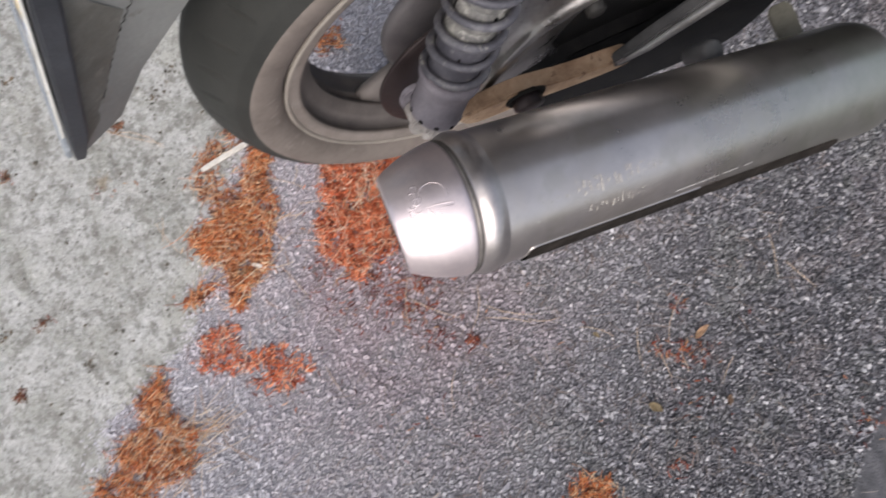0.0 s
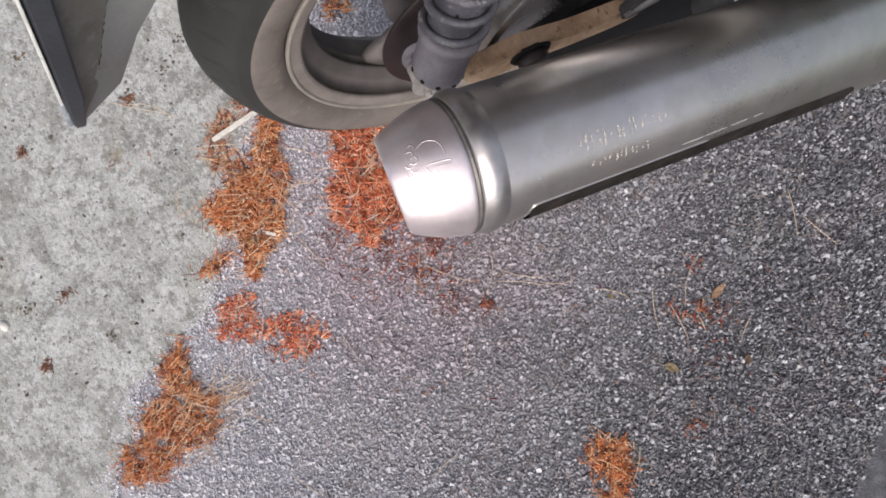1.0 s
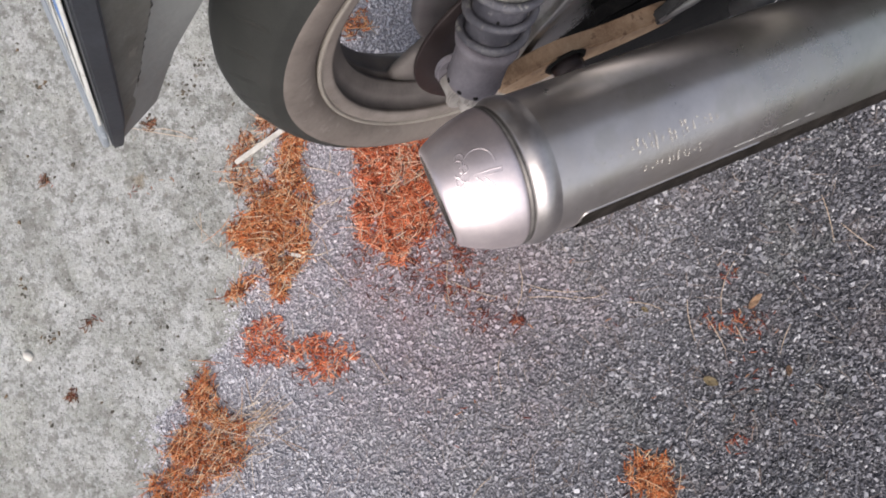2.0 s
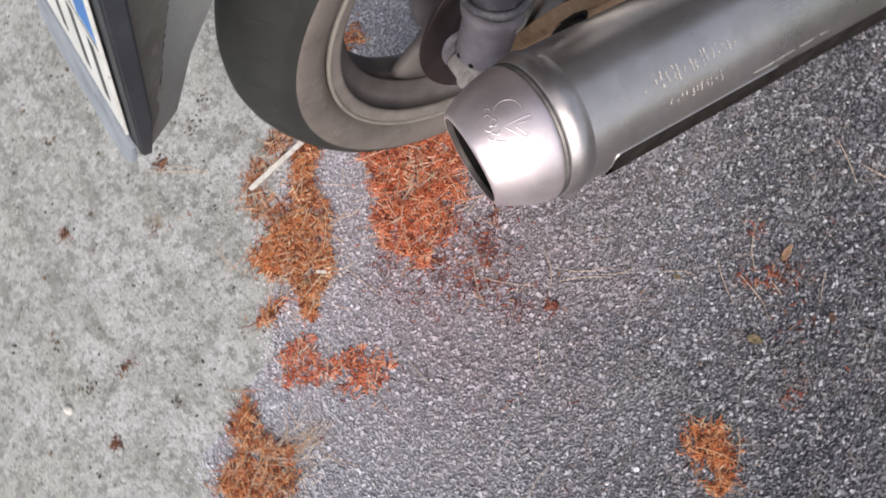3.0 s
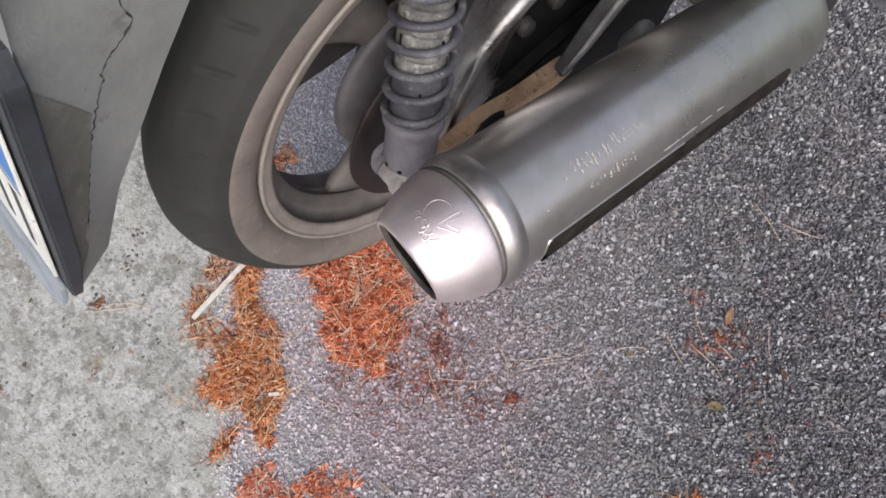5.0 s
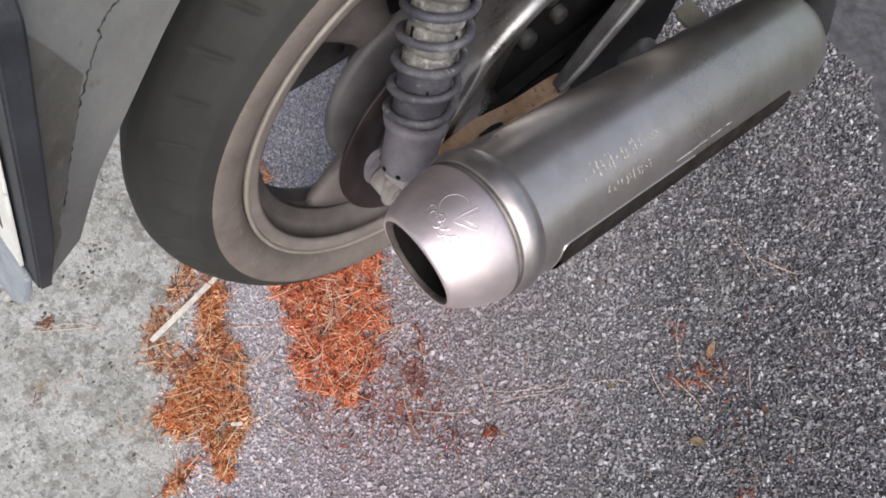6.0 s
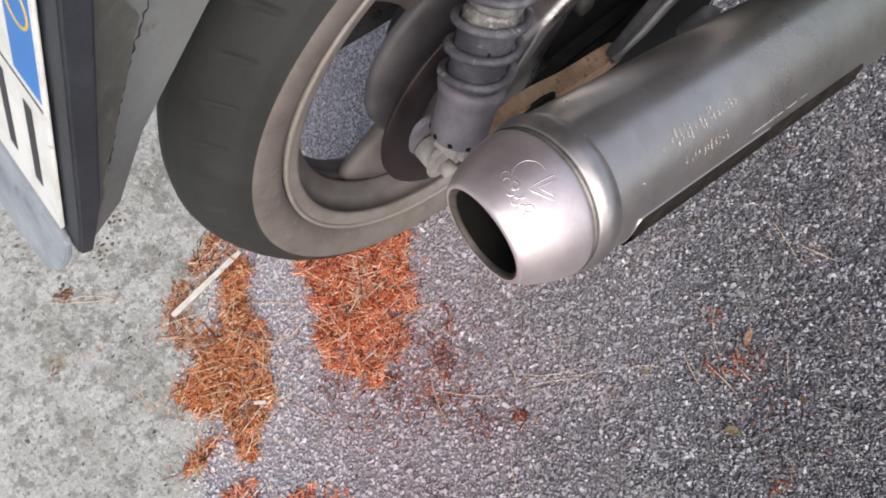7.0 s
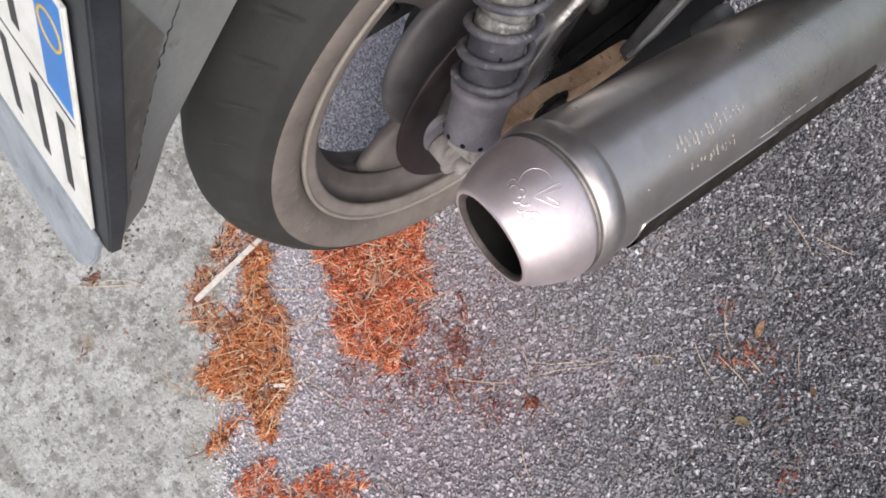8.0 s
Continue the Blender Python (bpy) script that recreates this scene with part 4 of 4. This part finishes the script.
            if last and here <= s:
                return last[1] + (r - last[1]) * (s - last[0]) / (here - last[0])
            last = (here, r)
        return last[1]
    emboss("embossed_arc", [(-0.0590 + 0.0100 * math.cos(q), -4.0 + 12.5 * math.sin(q)) for q in (radians(d) for d in range(-140, 28, 12))], 0.0013)
    emboss("embossed_wedge", [(-0.0470, 4.8), (-0.053, 3.8), (-0.060, 3.0), (-0.0655, 3.4), (-0.0640, 6.5), (-0.062, 10.0), (-0.0595, 14.5), (-0.0565, 18.5)], 0.0013)
    emboss("embossed_wedge", [(-0.0470, 4.8), (-0.0475, 7.6), (-0.0530, 7.2), (-0.0600, 6.6), (-0.0575, 11.5), (-0.0545, 16.5), (-0.0565, 18.5)], 0.0012)
    for s, a in ((-0.0690, -16), (-0.0715, -11), (-0.0700, -5), (-0.0735, -3), (-0.0712, 2), (-0.0748, 5), (-0.0718, 9), (-0.0750, 13), (-0.0715, 16), (-0.0740, 20)):
        emboss("embossed_hook", [(s + 0.0027 * math.cos(q), a + 3.4 * math.sin(q)) for q in (radians(11 * a + d) for d in range(0, 250, 36))], 0.0019)
    # worn print and scratches, as plain bars
    rng = random.Random(4)

    def worn_stroke(s, low, high, wide, keep):
        """A worn upright stroke: short flecks with gaps between them."""
        bm, steps = bmesh.new(), max(3, int((high - low) / 1.5))
        for k in range(steps):
            if rng.random() > keep:
                continue
            a = low + (high - low) * k / steps
            off = 0.0007 * rng.uniform(-1, 1) + 0.0012 * k / steps
            w, lift = wide * rng.uniform(0.4, 1.1) / 2, 0.0004
            ring = [(s + off - w, a), (s + off + w, a + rng.uniform(-0.3, 0.3)), (s + off + w * 0.8, a + 1.5), (s + off - w * 0.9, a + 1.3)]
            bm.faces.new([bm.verts.new(on_silencer(p, q, 0.054 + lift)) for p, q in ring])
        part("print_bar", bm, PALE_MARK, silencer)
    for k in range(15):
        worn_stroke(0.048 + 0.0052 * k + rng.uniform(-0.001, 0.001), 21 + rng.uniform(-2, 3), 32 + rng.uniform(-3, 3), 0.0019, 0.76)
    for k in range(11):
        worn_stroke(0.058 + 0.0048 * k + rng.uniform(-0.0008, 0.0008), 43 + rng.uniform(-2, 1), 49 + rng.uniform(-1, 2), 0.0016, 0.8)
    for k in range(4):
        worn_stroke(0.016 + 0.007 * k, 23 + k, 30, 0.0016, 0.45)
    for a, b, wide in ((0.142, 0.163, 0.0012), (0.165, 0.186, 0.0009), (0.190, 0.206, 0.0010), (0.213, 0.222, 0.0007)):
        part("scratch", skin_strip([(a + (b - a) * k / 5, 62.0 - 34 * (a + (b - a) * k / 5 - 0.142) + 0.15 * math.sin(5 * k + 90 * a)) for k in range(6)], wide, 0.0002), SCRATCH, silencer, "bright scratch")
    part("scratch", skin_strip([(0.0115, 41.5), (0.0135, 42.5)], 0.0016, 0.0003), SCRATCH, silencer)
    # front cone and pipe
    pipe = part("exhaust_pipe", tube([SIL @ Vector((0, 0, 0.385)), SIL @ Vector((0, 0, 0.43)), SIL @ Vector((0, 0.004, 0.47)), SIL @ Vector((-0.02, 0.015, 0.54)), SIL @ Vector((-0.06, 0.03, 0.62))], [0.044, 0.030, 0.024, 0.022, 0.022], 24), DARK_METAL, bike, "dark exhaust pipe")


SHOCK = frame_of((0.0694, -0.0794, 0.45), (-0.257, 0.475, 1.0), (1, 0, 0))


def build_shock():
    cup = part("shock_absorber", lathe([(0.0, -0.036), (0.020, -0.036), (0.0240, -0.033), (0.0246, -0.026), (0.0240, -0.022), (0.0240, 0.003), (0.0252, 0.007), (0.0268, 0.011), (0.0278, 0.015), (0.0272, 0.018), (0.024, 0.020), (0.0, 0.022)], SHOCK, 48), SHOCK_CUP, bike, "dusty grey shock absorber cup")
    prof = [(0.0, 0.015)]
    for k in range(13):
        z = 0.016 + 0.0225 * k
        prof += [(0.0203, z), (0.0212, z + 0.002), (0.0214, z + 0.0160), (0.0203, z + 0.0180), (0.0182, z + 0.0190), (0.0182, z + 0.0215)]
    prof += [(0.0, prof[-1][1] + 0.001)]
    part("damper", lathe(prof, SHOCK, 40), SHOCK_DUST, cup, "pale dusty ribbed damper tube")
    part("dust_sleeve", lathe([(0.0205, 0.014), (0.0222, 0.017), (0.0222, 0.030), (0.0216, 0.033), (0.0222, 0.036), (0.0222, 0.052), (0.0216, 0.055), (0.0220, 0.058), (0.0216, 0.068), (0.0205, 0.072)], SHOCK, 40), SLEEVE_RUBBER, cup, "dark dusty sleeve inside the spring")
    turns, pitch = 12.5, 0.0225
    pts, radii = [], []
    for k in range(int(turns * 28)):
        a = 2 * math.pi * k / 28 + 2.2
        pts.append(SHOCK @ Vector((0.0262 * math.cos(a), 0.0262 * math.sin(a), 0.0175 + pitch * k / 28)))
        radii.append(0.0036 + 0.0003 * math.sin(k * 0.37))
    part("spring", tube(pts, radii, 10), SPRING_STEEL, cup, "grey dusty coil spring")
    # Near-black blocks on the skin paint the shade in the slots.
    for k in range(22):
        a, z = radians(100 * k + 20), 0.030 + 0.0225 * (k // 2)
        part("damper_slot", block(frame_of(SHOCK @ Vector((0.0213 * math.cos(a), 0.0213 * math.sin(a), z)), SHOCK.to_3x3() @ Vector((math.cos(a), math.sin(a), 0)), SHOCK.to_3x3() @ Vector((0, 0, 1))), (0.011, 0.0028, 0.001), 0.0003), SOOT_AND_HOLES, cup)
    # Flat near-black discs paint the shade inside the cup's holes.
    for k in range(10):
        a = radians(36 * k + 8)
        part("cup_hole", lathe([(0.0, 0.0006), (0.0021, 0.0006), (0.0024, 0.0)], frame_of(SHOCK @ Vector((0.0243 * math.cos(a), 0.0243 * math.sin(a), -0.0295)), SHOCK.to_3x3() @ Vector((math.cos(a), math.sin(a), 0)), (0, 0, 1)), 10), SOOT_AND_HOLES, cup)
    eye = part("shock_eye", lathe([(0.007, 0.047), (0.0125, 0.047), (0.0138, 0.0485), (0.0138, 0.0645), (0.0125, 0.066), (0.007, 0.066)], frame_of((0, -0.104, 0.366), (1, 0, 0), (0, 1, 0)), 32, closed=True), SHOCK_PALE, bike, "pale dusty lower shock sleeve")
    part("shock_lug", plate(rounded([(-0.018, -0.018), (0.016, -0.020), (0.022, 0.03), (-0.014, 0.034)], 0.25, 2), frame_of((0.0675, -0.104, 0.366), (1, 0, 0), (0, 1, 0)), 0.006, 0.0015), SHOCK_PALE, eye)
    part("shock_lug", plate(rounded([(-0.017, -0.016), (0.015, -0.018), (0.020, 0.036), (-0.012, 0.040)], 0.25, 2), frame_of((0.0400, -0.104, 0.366), (1, 0, 0), (0, 1, 0)), 0.006, 0.0015), SHOCK_CUP, eye)
    part("eye_bolt", tube([(0.073, -0.103, 0.366), (0.083, -0.103, 0.366), (0.085, -0.103, 0.366)], [0.0085, 0.0085, 0.007], 6), SHOCK_PALE, eye)
    part("fork_block", block(frame_of(SHOCK @ Vector((0, 0, -0.043)), SHOCK.to_3x3() @ Vector((0, 0, 1)), (1, 0, 0)), (0.034, 0.026, 0.02), 0.005), SHOCK_PALE, eye)


def build_swingarm():
    side = Matrix(((0, 0, 1, 0), (1, 0, 0, 0), (0, 1, 0, 0), (0, 0, 0, 1)))  # outline x, y lie along world y, z

    def at(x):
        return Matrix.Translation((x, 0, 0)) @ side
    arm = part("swing_arm", plate(rounded([(-0.075, 0.372), (-0.06, 0.345), (-0.03, 0.342), (0.0, 0.343), (0.05, 0.332), (0.10, 0.327), (0.120, 0.332), (0.122, 0.346), (0.10, 0.355), (0.05, 0.363), (0.015, 0.378), (-0.004, 0.386), (-0.03, 0.387), (-0.06, 0.382)], 0.25, 2), at(0.066), 0.018, 0.008, 4), RUST_ARM, bike, "tan rust-stained steel swing arm")
    part("axle_recess", lathe([(0.0, 0.0005), (0.017, 0.0005), (0.0195, 0.0025), (0.0215, 0.0)], frame_of((0.0852, -0.002, 0.372), (1, 0, 0), (0, 1, 0)), 32), SOOT_AND_HOLES, arm, "dark rusty axle recess")
    part("axle_nut", tube([(0.082, -0.002, 0.372), (0.0960, -0.002, 0.372), (0.0980, -0.002, 0.372)], [0.0160, 0.0160, 0.0135], 6), DISC_STEEL, arm, "dark rusty axle nut")
    # curved cast support with a raised ridge
    # rows of (rear edge, ridge, front edge) as y, z
    rows_yz = [((-0.056, 0.345), (-0.042, 0.348), (0.062, 0.330)), ((-0.042, 0.380), (-0.029, 0.384), (0.050, 0.357)), ((-0.030, 0.414), (-0.016, 0.412), (0.056, 0.379)), ((-0.006, 0.468), (0.008, 0.453), (0.066, 0.404)),
               ((0.013, 0.503), (0.039, 0.474), (0.083, 0.431)), ((0.031, 0.535), (0.080, 0.492), (0.110, 0.455)), ((0.075, 0.600), (0.147, 0.527), (0.175, 0.484)), ((0.140, 0.660), (0.226, 0.562), (0.256, 0.513))]
    bm = bmesh.new()
    rows = []
    for back_edge, ridge, front_edge in rows_yz:
        b, r, f = Vector(back_edge), Vector(ridge), Vector(front_edge)
        cross = [(b, 0.030), (b.lerp(r, 0.06), 0.039), (b.lerp(r, 0.35), 0.044), (b.lerp(r, 0.65), 0.048), (b.lerp(r, 0.85), 0.053), (b.lerp(r, 0.97), 0.0590), (r.lerp(f, 0.06), 0.0615), (r.lerp(f, 0.2), 0.058), (r.lerp(f, 0.6), 0.050), (r.lerp(f, 0.94), 0.042), (f, 0.022)]
        rows.append([bm.verts.new((x, p.x, p.y)) for p, x in cross])
    for p, q in zip(rows, rows[1:]):
        for j in range(len(p)):
            bm.faces.new((p[j], p[(j + 1) % len(p)], q[(j + 1) % len(p)], q[j]))
    bm.faces.new(rows[0]), bm.faces.new(rows[-1][::-1])
    bmesh.ops.subdivide_edges(bm, edges=bm.edges[:], cuts=2, use_grid_fill=True, smooth=0.8)
    part("cast_support", bm, ALLOY, bike, "dull cast alloy support with a raised ridge", angle=50)
    bar = part("lower_bar", plate(rounded([(0.094, 0.350), (0.108, 0.338), (0.148, 0.366), (0.205, 0.418), (0.330, 0.545), (0.300, 0.595), (0.170, 0.447), (0.125, 0.395)], 0.12, 2), at(0.074), 0.012, 0.004, 3), BAR_SHADED_SIDE, bike, "bare alloy bar, its shaded side painted dark")
    part("bar_ridge", tube([(0.083, 0.102, 0.353), (0.087, 0.125, 0.378), (0.088, 0.170, 0.430), (0.088, 0.235, 0.505), (0.088, 0.300, 0.580)], [0.004, 0.0050, 0.0056, 0.0062, 0.0068], 12), BAR_ALLOY, bar, "brighter ridge for the bar's lit upper edge")
    part("bar_web", plate(rounded([(0.060, 0.322), (0.100, 0.285), (0.160, 0.250), (0.300, 0.235), (0.318, 0.250), (0.325, 0.500), (0.205, 0.392), (0.120, 0.336)], 0.10, 2), at(0.056), 0.012, 0.003), SHADE_BLACK, bike, "dark web under the alloy bar, its shade painted in")
    # near-black plates between wheel and arm, shade in their colour, and the engine in front
    cover = part("inner_cover", plate(rounded([(0.035, 0.345), (0.10, 0.25), (0.20, 0.20), (0.34, 0.19), (0.36, 0.30), (0.37, 0.58), (0.20, 0.60), (0.09, 0.53), (0.045, 0.44)], 0.2, 2), at(0.026), 0.010, 0.003), SHADE_BLACK, bike, "inner cover with dirty bolts, its shade painted near black")
    for y, z, r in ((0.105, 0.455, 0.012), (0.150, 0.475, 0.015), (0.125, 0.41, 0.009), (0.215, 0.455, 0.012), (0.085, 0.405, 0.010), (0.185, 0.515, 0.013), (0.30, 0.43, 0.011)):
        part("cover_bolt", lathe([(0.0, 0.012), (r * 0.75, 0.0115), (r, 0.009), (r, -0.002)], frame_of((0.0355, y, z), (1, 0, 0), (0, 1, 0)), 20), DARK_METAL, cover)
    part("cover_boss", lathe([(0.0, 0.018), (0.020, 0.017), (0.026, 0.012), (0.028, -0.002)], frame_of((0.0355, 0.255, 0.41), (1, 0, 0), (0, 1, 0)), 32), DARK_METAL, cover)
    # Added plate that fills a dark gap with painted shade.
    part("dark_gap_plate", plate(rounded([(0.015, 0.33), (0.02, 0.19), (0.10, 0.11), (0.20, 0.10), (0.34, 0.10), (0.36, 0.20), (0.35, 0.34)], 0.2, 2), at(0.030), 0.026, 0.006), SHADE_BLACK, bike, "near-black plate filling the dark gap below the arm")
    # Out of sight: added as a dark surface for the silencer to reflect.
    part("unseen_side_sheet", plate(rounded([(0.03, 0.615), (0.12, 0.57), (0.30, 0.50), (0.50, 0.44), (0.90, 0.42), (0.90, 0.86), (0.03, 0.86)], 0.06, 2), at(0.028), 0.035, 0.012, 3), BLACK_PLASTIC, bike, "unseen black sheet added to darken the silencer's reflection")
    part("engine_case", block(Matrix.Translation((-0.05, 0.56, 0.40)), (0.20, 0.30, 0.30), 0.04), SHADE_BLACK, bike, "near-black engine case")
    # The next two blocks are unseen, added to shut out the sky.
    part("unseen_tail_block", block(Matrix.Translation((-0.075, 0.25, 0.95)), (0.30, 1.20, 0.18), 0.05), BLACK_PLASTIC, bike, "unseen black tail block added over the wheel against the sky")
    part("unseen_fender_block", block(Matrix.Translation((-0.06, 0.12, 0.70)), (0.20, 0.50, 0.10), 0.03), BLACK_PLASTIC, bike, "unseen black block added over the wheel to shut out sky")
    case = part("drive_case", plate(rounded([(-0.21, 0.262), (-0.10, 0.240), (0.10, 0.225), (0.45, 0.235), (0.45, 0.44), (0.10, 0.42), (-0.12, 0.40), (-0.20, 0.36)], 0.2, 2), at(-0.185), 0.035, 0.010, 3), DRIVE_CASE, bike, "dark dusty drive case beyond the wheel")
    for y in (-0.15, -0.02, 0.14, 0.30):
        part("case_bolt", lathe([(0.0, 0.004), (0.006, 0.004), (0.007, 0.002), (0.007, -0.002)], frame_of((-0.150, y, 0.268), (1, 0, 0), (0, 1, 0)), 12), DARK_METAL, case)
    # Two more unseen blocks, added to keep light off wheel and silencer.
    part("unseen_side_block", block(Matrix.Translation((-0.22, 0.30, 0.72)), (0.08, 0.90, 0.34), 0.03), BLACK_PLASTIC, bike, "unseen black side block added to keep light out")
    part("unseen_side_block", block(Matrix.Translation((-0.05, 0.48, 0.745)), (0.22, 0.70, 0.22), 0.04), BLACK_PLASTIC, bike, "unseen black side block added to keep light out")
    part("silencer_mount", lathe([(0.0, 0.012), (0.007, 0.0115), (0.0100, 0.0085), (0.0112, 0.004), (0.0112, -0.03)], frame_of((0.121, 0.166, 0.403), (0.3, 0.1, 1), (1, 0, 0)), 24), MOUNT_RUBBER, bike, "grey rubber silencer mount")
    part("mount_stay", plate(rounded([(-0.013, 0.004), (0.013, 0.004), (0.011, -0.052), (-0.011, -0.052)], 0.15, 2), frame_of((0.095, 0.277, 0.346), (0.05, -0.25, 1), (0, 1, 0)), 0.006, 0.0015), STAY_STEEL, bike, "olive steel silencer stay")


def build_tail():
    # plate frame: x to the right, y up along the plate, z to the rear
    lean = Vector((0.0, 0.436, 0.900)).normalized()
    back = Vector((1, 0, 0)).cross(lean).normalized()
    corner = Vector((0.033, -0.357, 0.557))
    m = Matrix(((1, lean.x, back.x, corner.x), (0, lean.y, back.y, corner.y), (0, lean.z, back.z, corner.z), (0, 0, 0, 1)))

    def on_plate(x, y, z=0.0):
        return m @ Matrix.Translation((x, y, z))
    w = 0.177
    lp = part("licence_plate", plate([(-w, 0), (-0.004, 0), (0, 0.004), (0, w), (-w, w)], on_plate(0, 0), 0.0015, 0.0004), PLATE_WHITE, bike, "white licence plate with a blue side band")
    part("plate_rim", plate([(-0.0025, 0.003), (-0.0005, 0.003), (-0.0005, w), (-0.0025, w)], on_plate(0, 0, 0.0015), 0.0007, 0), PLATE_WHITE, lp)
    part("blue_band", plate([(-0.030, 0.103), (-0.004, 0.103), (-0.004, 0.173), (-0.030, 0.173)], on_plate(0, 0, 0.0015), 0.0003, 0), PLATE_BLUE, lp, "blue band")
    part("yellow_ring", lathe([(0.0092, 0.0), (0.0092, 0.0003), (0.0108, 0.0003), (0.0108, 0.0)], on_plate(-0.017, 0.150, 0.0018), 40), PLATE_YELLOW, lp)
    part("groove_line", plate([(-w + 0.003, 0.0965), (-0.003, 0.0965), (-0.003, 0.098), (-w + 0.003, 0.098)], on_plate(0, 0, 0.0015), 0.0003, 0), PLATE_INK, lp)
    for x in (-0.022, -0.050, -0.084, -0.116, -0.148):
        part("plain_bar", plate([(x - 0.004, 0.022), (x + 0.004, 0.022), (x + 0.004, 0.085), (x - 0.004, 0.085)], on_plate(0, 0, 0.0015), 0.0003, 0), PLATE_INK, lp)
    for x in (-0.060, -0.095):
        part("plain_bar", plate([(x - 0.004, 0.112), (x + 0.004, 0.112), (x + 0.004, 0.165), (x - 0.004, 0.165)], on_plate(0, 0, 0.0015), 0.0003, 0), PLATE_INK, lp)
    # black holder behind the plate
    bm = plate(rounded([(-w - 0.012, -0.012), (0.013, -0.012), (0.015, 0.02), (0.015, 0.200), (0.004, 0.219), (-w - 0.002, 0.219), (-w - 0.012, 0.200)], 0.06, 2), on_plate(0, 0, -0.0155), 0.014, 0.003, 3)
    flip = m.inverted()
    for v in bm.verts:
        q = flip @ v.co
        slim = min(1.0, 0.55 + max(0.0, q.y + 0.012) / 0.15)
        q.z = -0.0015 + (q.z + 0.0015) * slim
        v.co = m @ q
    part("plate_holder", bm, BLACK_PLASTIC, bike, "black plastic plate holder")
    # rubber flap hanging under the plate
    flap = [(-w - 0.002, -0.001), (-w - 0.002, -0.085), (-w + 0.020, -0.100), (-0.060, -0.098), (-0.029, -0.087), (-0.012, -0.063), (0.002, -0.030), (0.006, -0.001)]
    part("mud_flap", plate(rounded(flap, 0.12, 2), on_plate(0, 0, -0.001), 0.004, 0.001), FLAP_RUBBER, bike, "grey rubber mud flap")
    # mudguard flanks between holder and wheel
    cx = -0.058
    outer = [(0.042, -0.354, 0.545), (0.041, -0.328, 0.595), (0.041, -0.294, 0.66), (0.040, -0.260, 0.727), (0.036, -0.233, 0.775), (0.028, -0.19, 0.84)]
    inner = [(0.036, -0.358, 0.533), (0.010, -0.330, 0.511), (0.0, -0.290, 0.548), (0.0, -0.247, 0.588), (0.0, -0.205, 0.627), (0.0, -0.12, 0.700)]
    bm = bmesh.new()
    cols = []
    for (ox, oy, oz), (ix, iy, iz) in zip(outer, inner):
        col = []
        for k in range(9):
            u = k / 8
            col.append(Vector((ox + (ix - ox) * u, oy + (iy - oy) * u, oz + (iz - oz) * u)))
        col += [Vector((2 * cx - v.x, v.y, v.z)) for v in col[::-1]]
        cols.append(col)
    grid = [[bm.verts.new(v) for v in col] for col in cols]
    for p, q in zip(grid, grid[1:]):
        for k in range(len(p) - 1):
            bm.faces.new((p[k], p[k + 1], q[k + 1], q[k]))
    bmesh.ops.subdivide_edges(bm, edges=[e for e in bm.edges], cuts=2, use_grid_fill=True, smooth=0.8)
    bmesh.ops.solidify(bm, geom=bm.faces[:], thickness=0.003)
    guard = part("mudguard", bm, GUARD_PLASTIC, bike, "grey dusty rear mudguard, cracked")

    def on_guard(v, u, lift=0.0006):
        k = min(int(v), len(outer) - 2)
        a, b = Vector(outer[k]).lerp(Vector(outer[k + 1]), v - k), Vector(inner[k]).lerp(Vector(inner[k + 1]), v - k)
        return a.lerp(b, u) + Vector((0.75, -0.25, 0.6)) * lift + Vector((0.0004 * math.sin(31 * v), 0.0006 * math.sin(47 * v + 1), 0))
    # rear face of the tail, from one flank to the other above the plate holder
    bm = bmesh.new()
    rows = []
    for k in range(10):
        a = on_guard(2.7 + 2.29 * k / 9, 0.01, 0.003)
        b = Vector((2 * cx - a.x, a.y, a.z))
        rows.append([bm.verts.new(a.lerp(b, u / 12) + 0.006 * math.sin(math.pi * u / 12) ** 0.5 * back) for u in range(13)])
    for p, q in zip(rows, rows[1:]):
        for u in range(12):
            bm.faces.new((p[u], p[u + 1], q[u + 1], q[u]))
    part("tail_panel", bm, GUARD_PLASTIC, guard)
    bm = bmesh.new()
    rows = []
    for k in range(13):
        v = 0.25 + 2.75 * k / 12
        wide = (0.40, 0.45, 0.475)[min(k, 2)] + 0.004 * k
        rows.append([bm.verts.new(on_guard(v, 0.03 + (wide - 0.03) * u / 6, 0.0009 + 0.0020 * math.sin(math.pi * u / 6) ** 0.6)) for u in range(7)])
    for p, q in zip(rows, rows[1:]):
        for u in range(6):
            bm.faces.new((p[u], p[u + 1], q[u + 1], q[u]))
    part("splash_panel", bm, GUARD_DIRTY, guard, "mud-stained dark panel of the mudguard")
    crack = [(4.7, 0.50), (4.35, 0.55), (4.23, 0.61), (4.18, 0.69), (3.95, 0.64), (3.75, 0.58), (3.55, 0.555), (3.45, 0.57), (3.25, 0.555), (2.9, 0.53), (2.55, 0.51), (2.2, 0.505), (1.98, 0.505), (1.6, 0.495), (1.25, 0.48)]
    rng = random.Random(9)
    path = []
    for (v0, u0), (v1, u1) in zip(crack, crack[1:]):
        path += [(v0 + (v1 - v0) * k / 5, u0 + (u1 - u0) * k / 5 + (rng.uniform(-0.010, 0.010) if k else 0.0)) for k in range(5)]
    part("crack", tube([on_guard(v, u) for v, u in path], [0.0002 + 0.0006 * rng.random() ** 2 for _ in path], 6), DARK_METAL, guard, "dark jagged crack")


build_wheel()
build_silencer()
build_shock()
build_swingarm()
build_tail()
ground = build_ground()
build_litter()
scatter_stones()
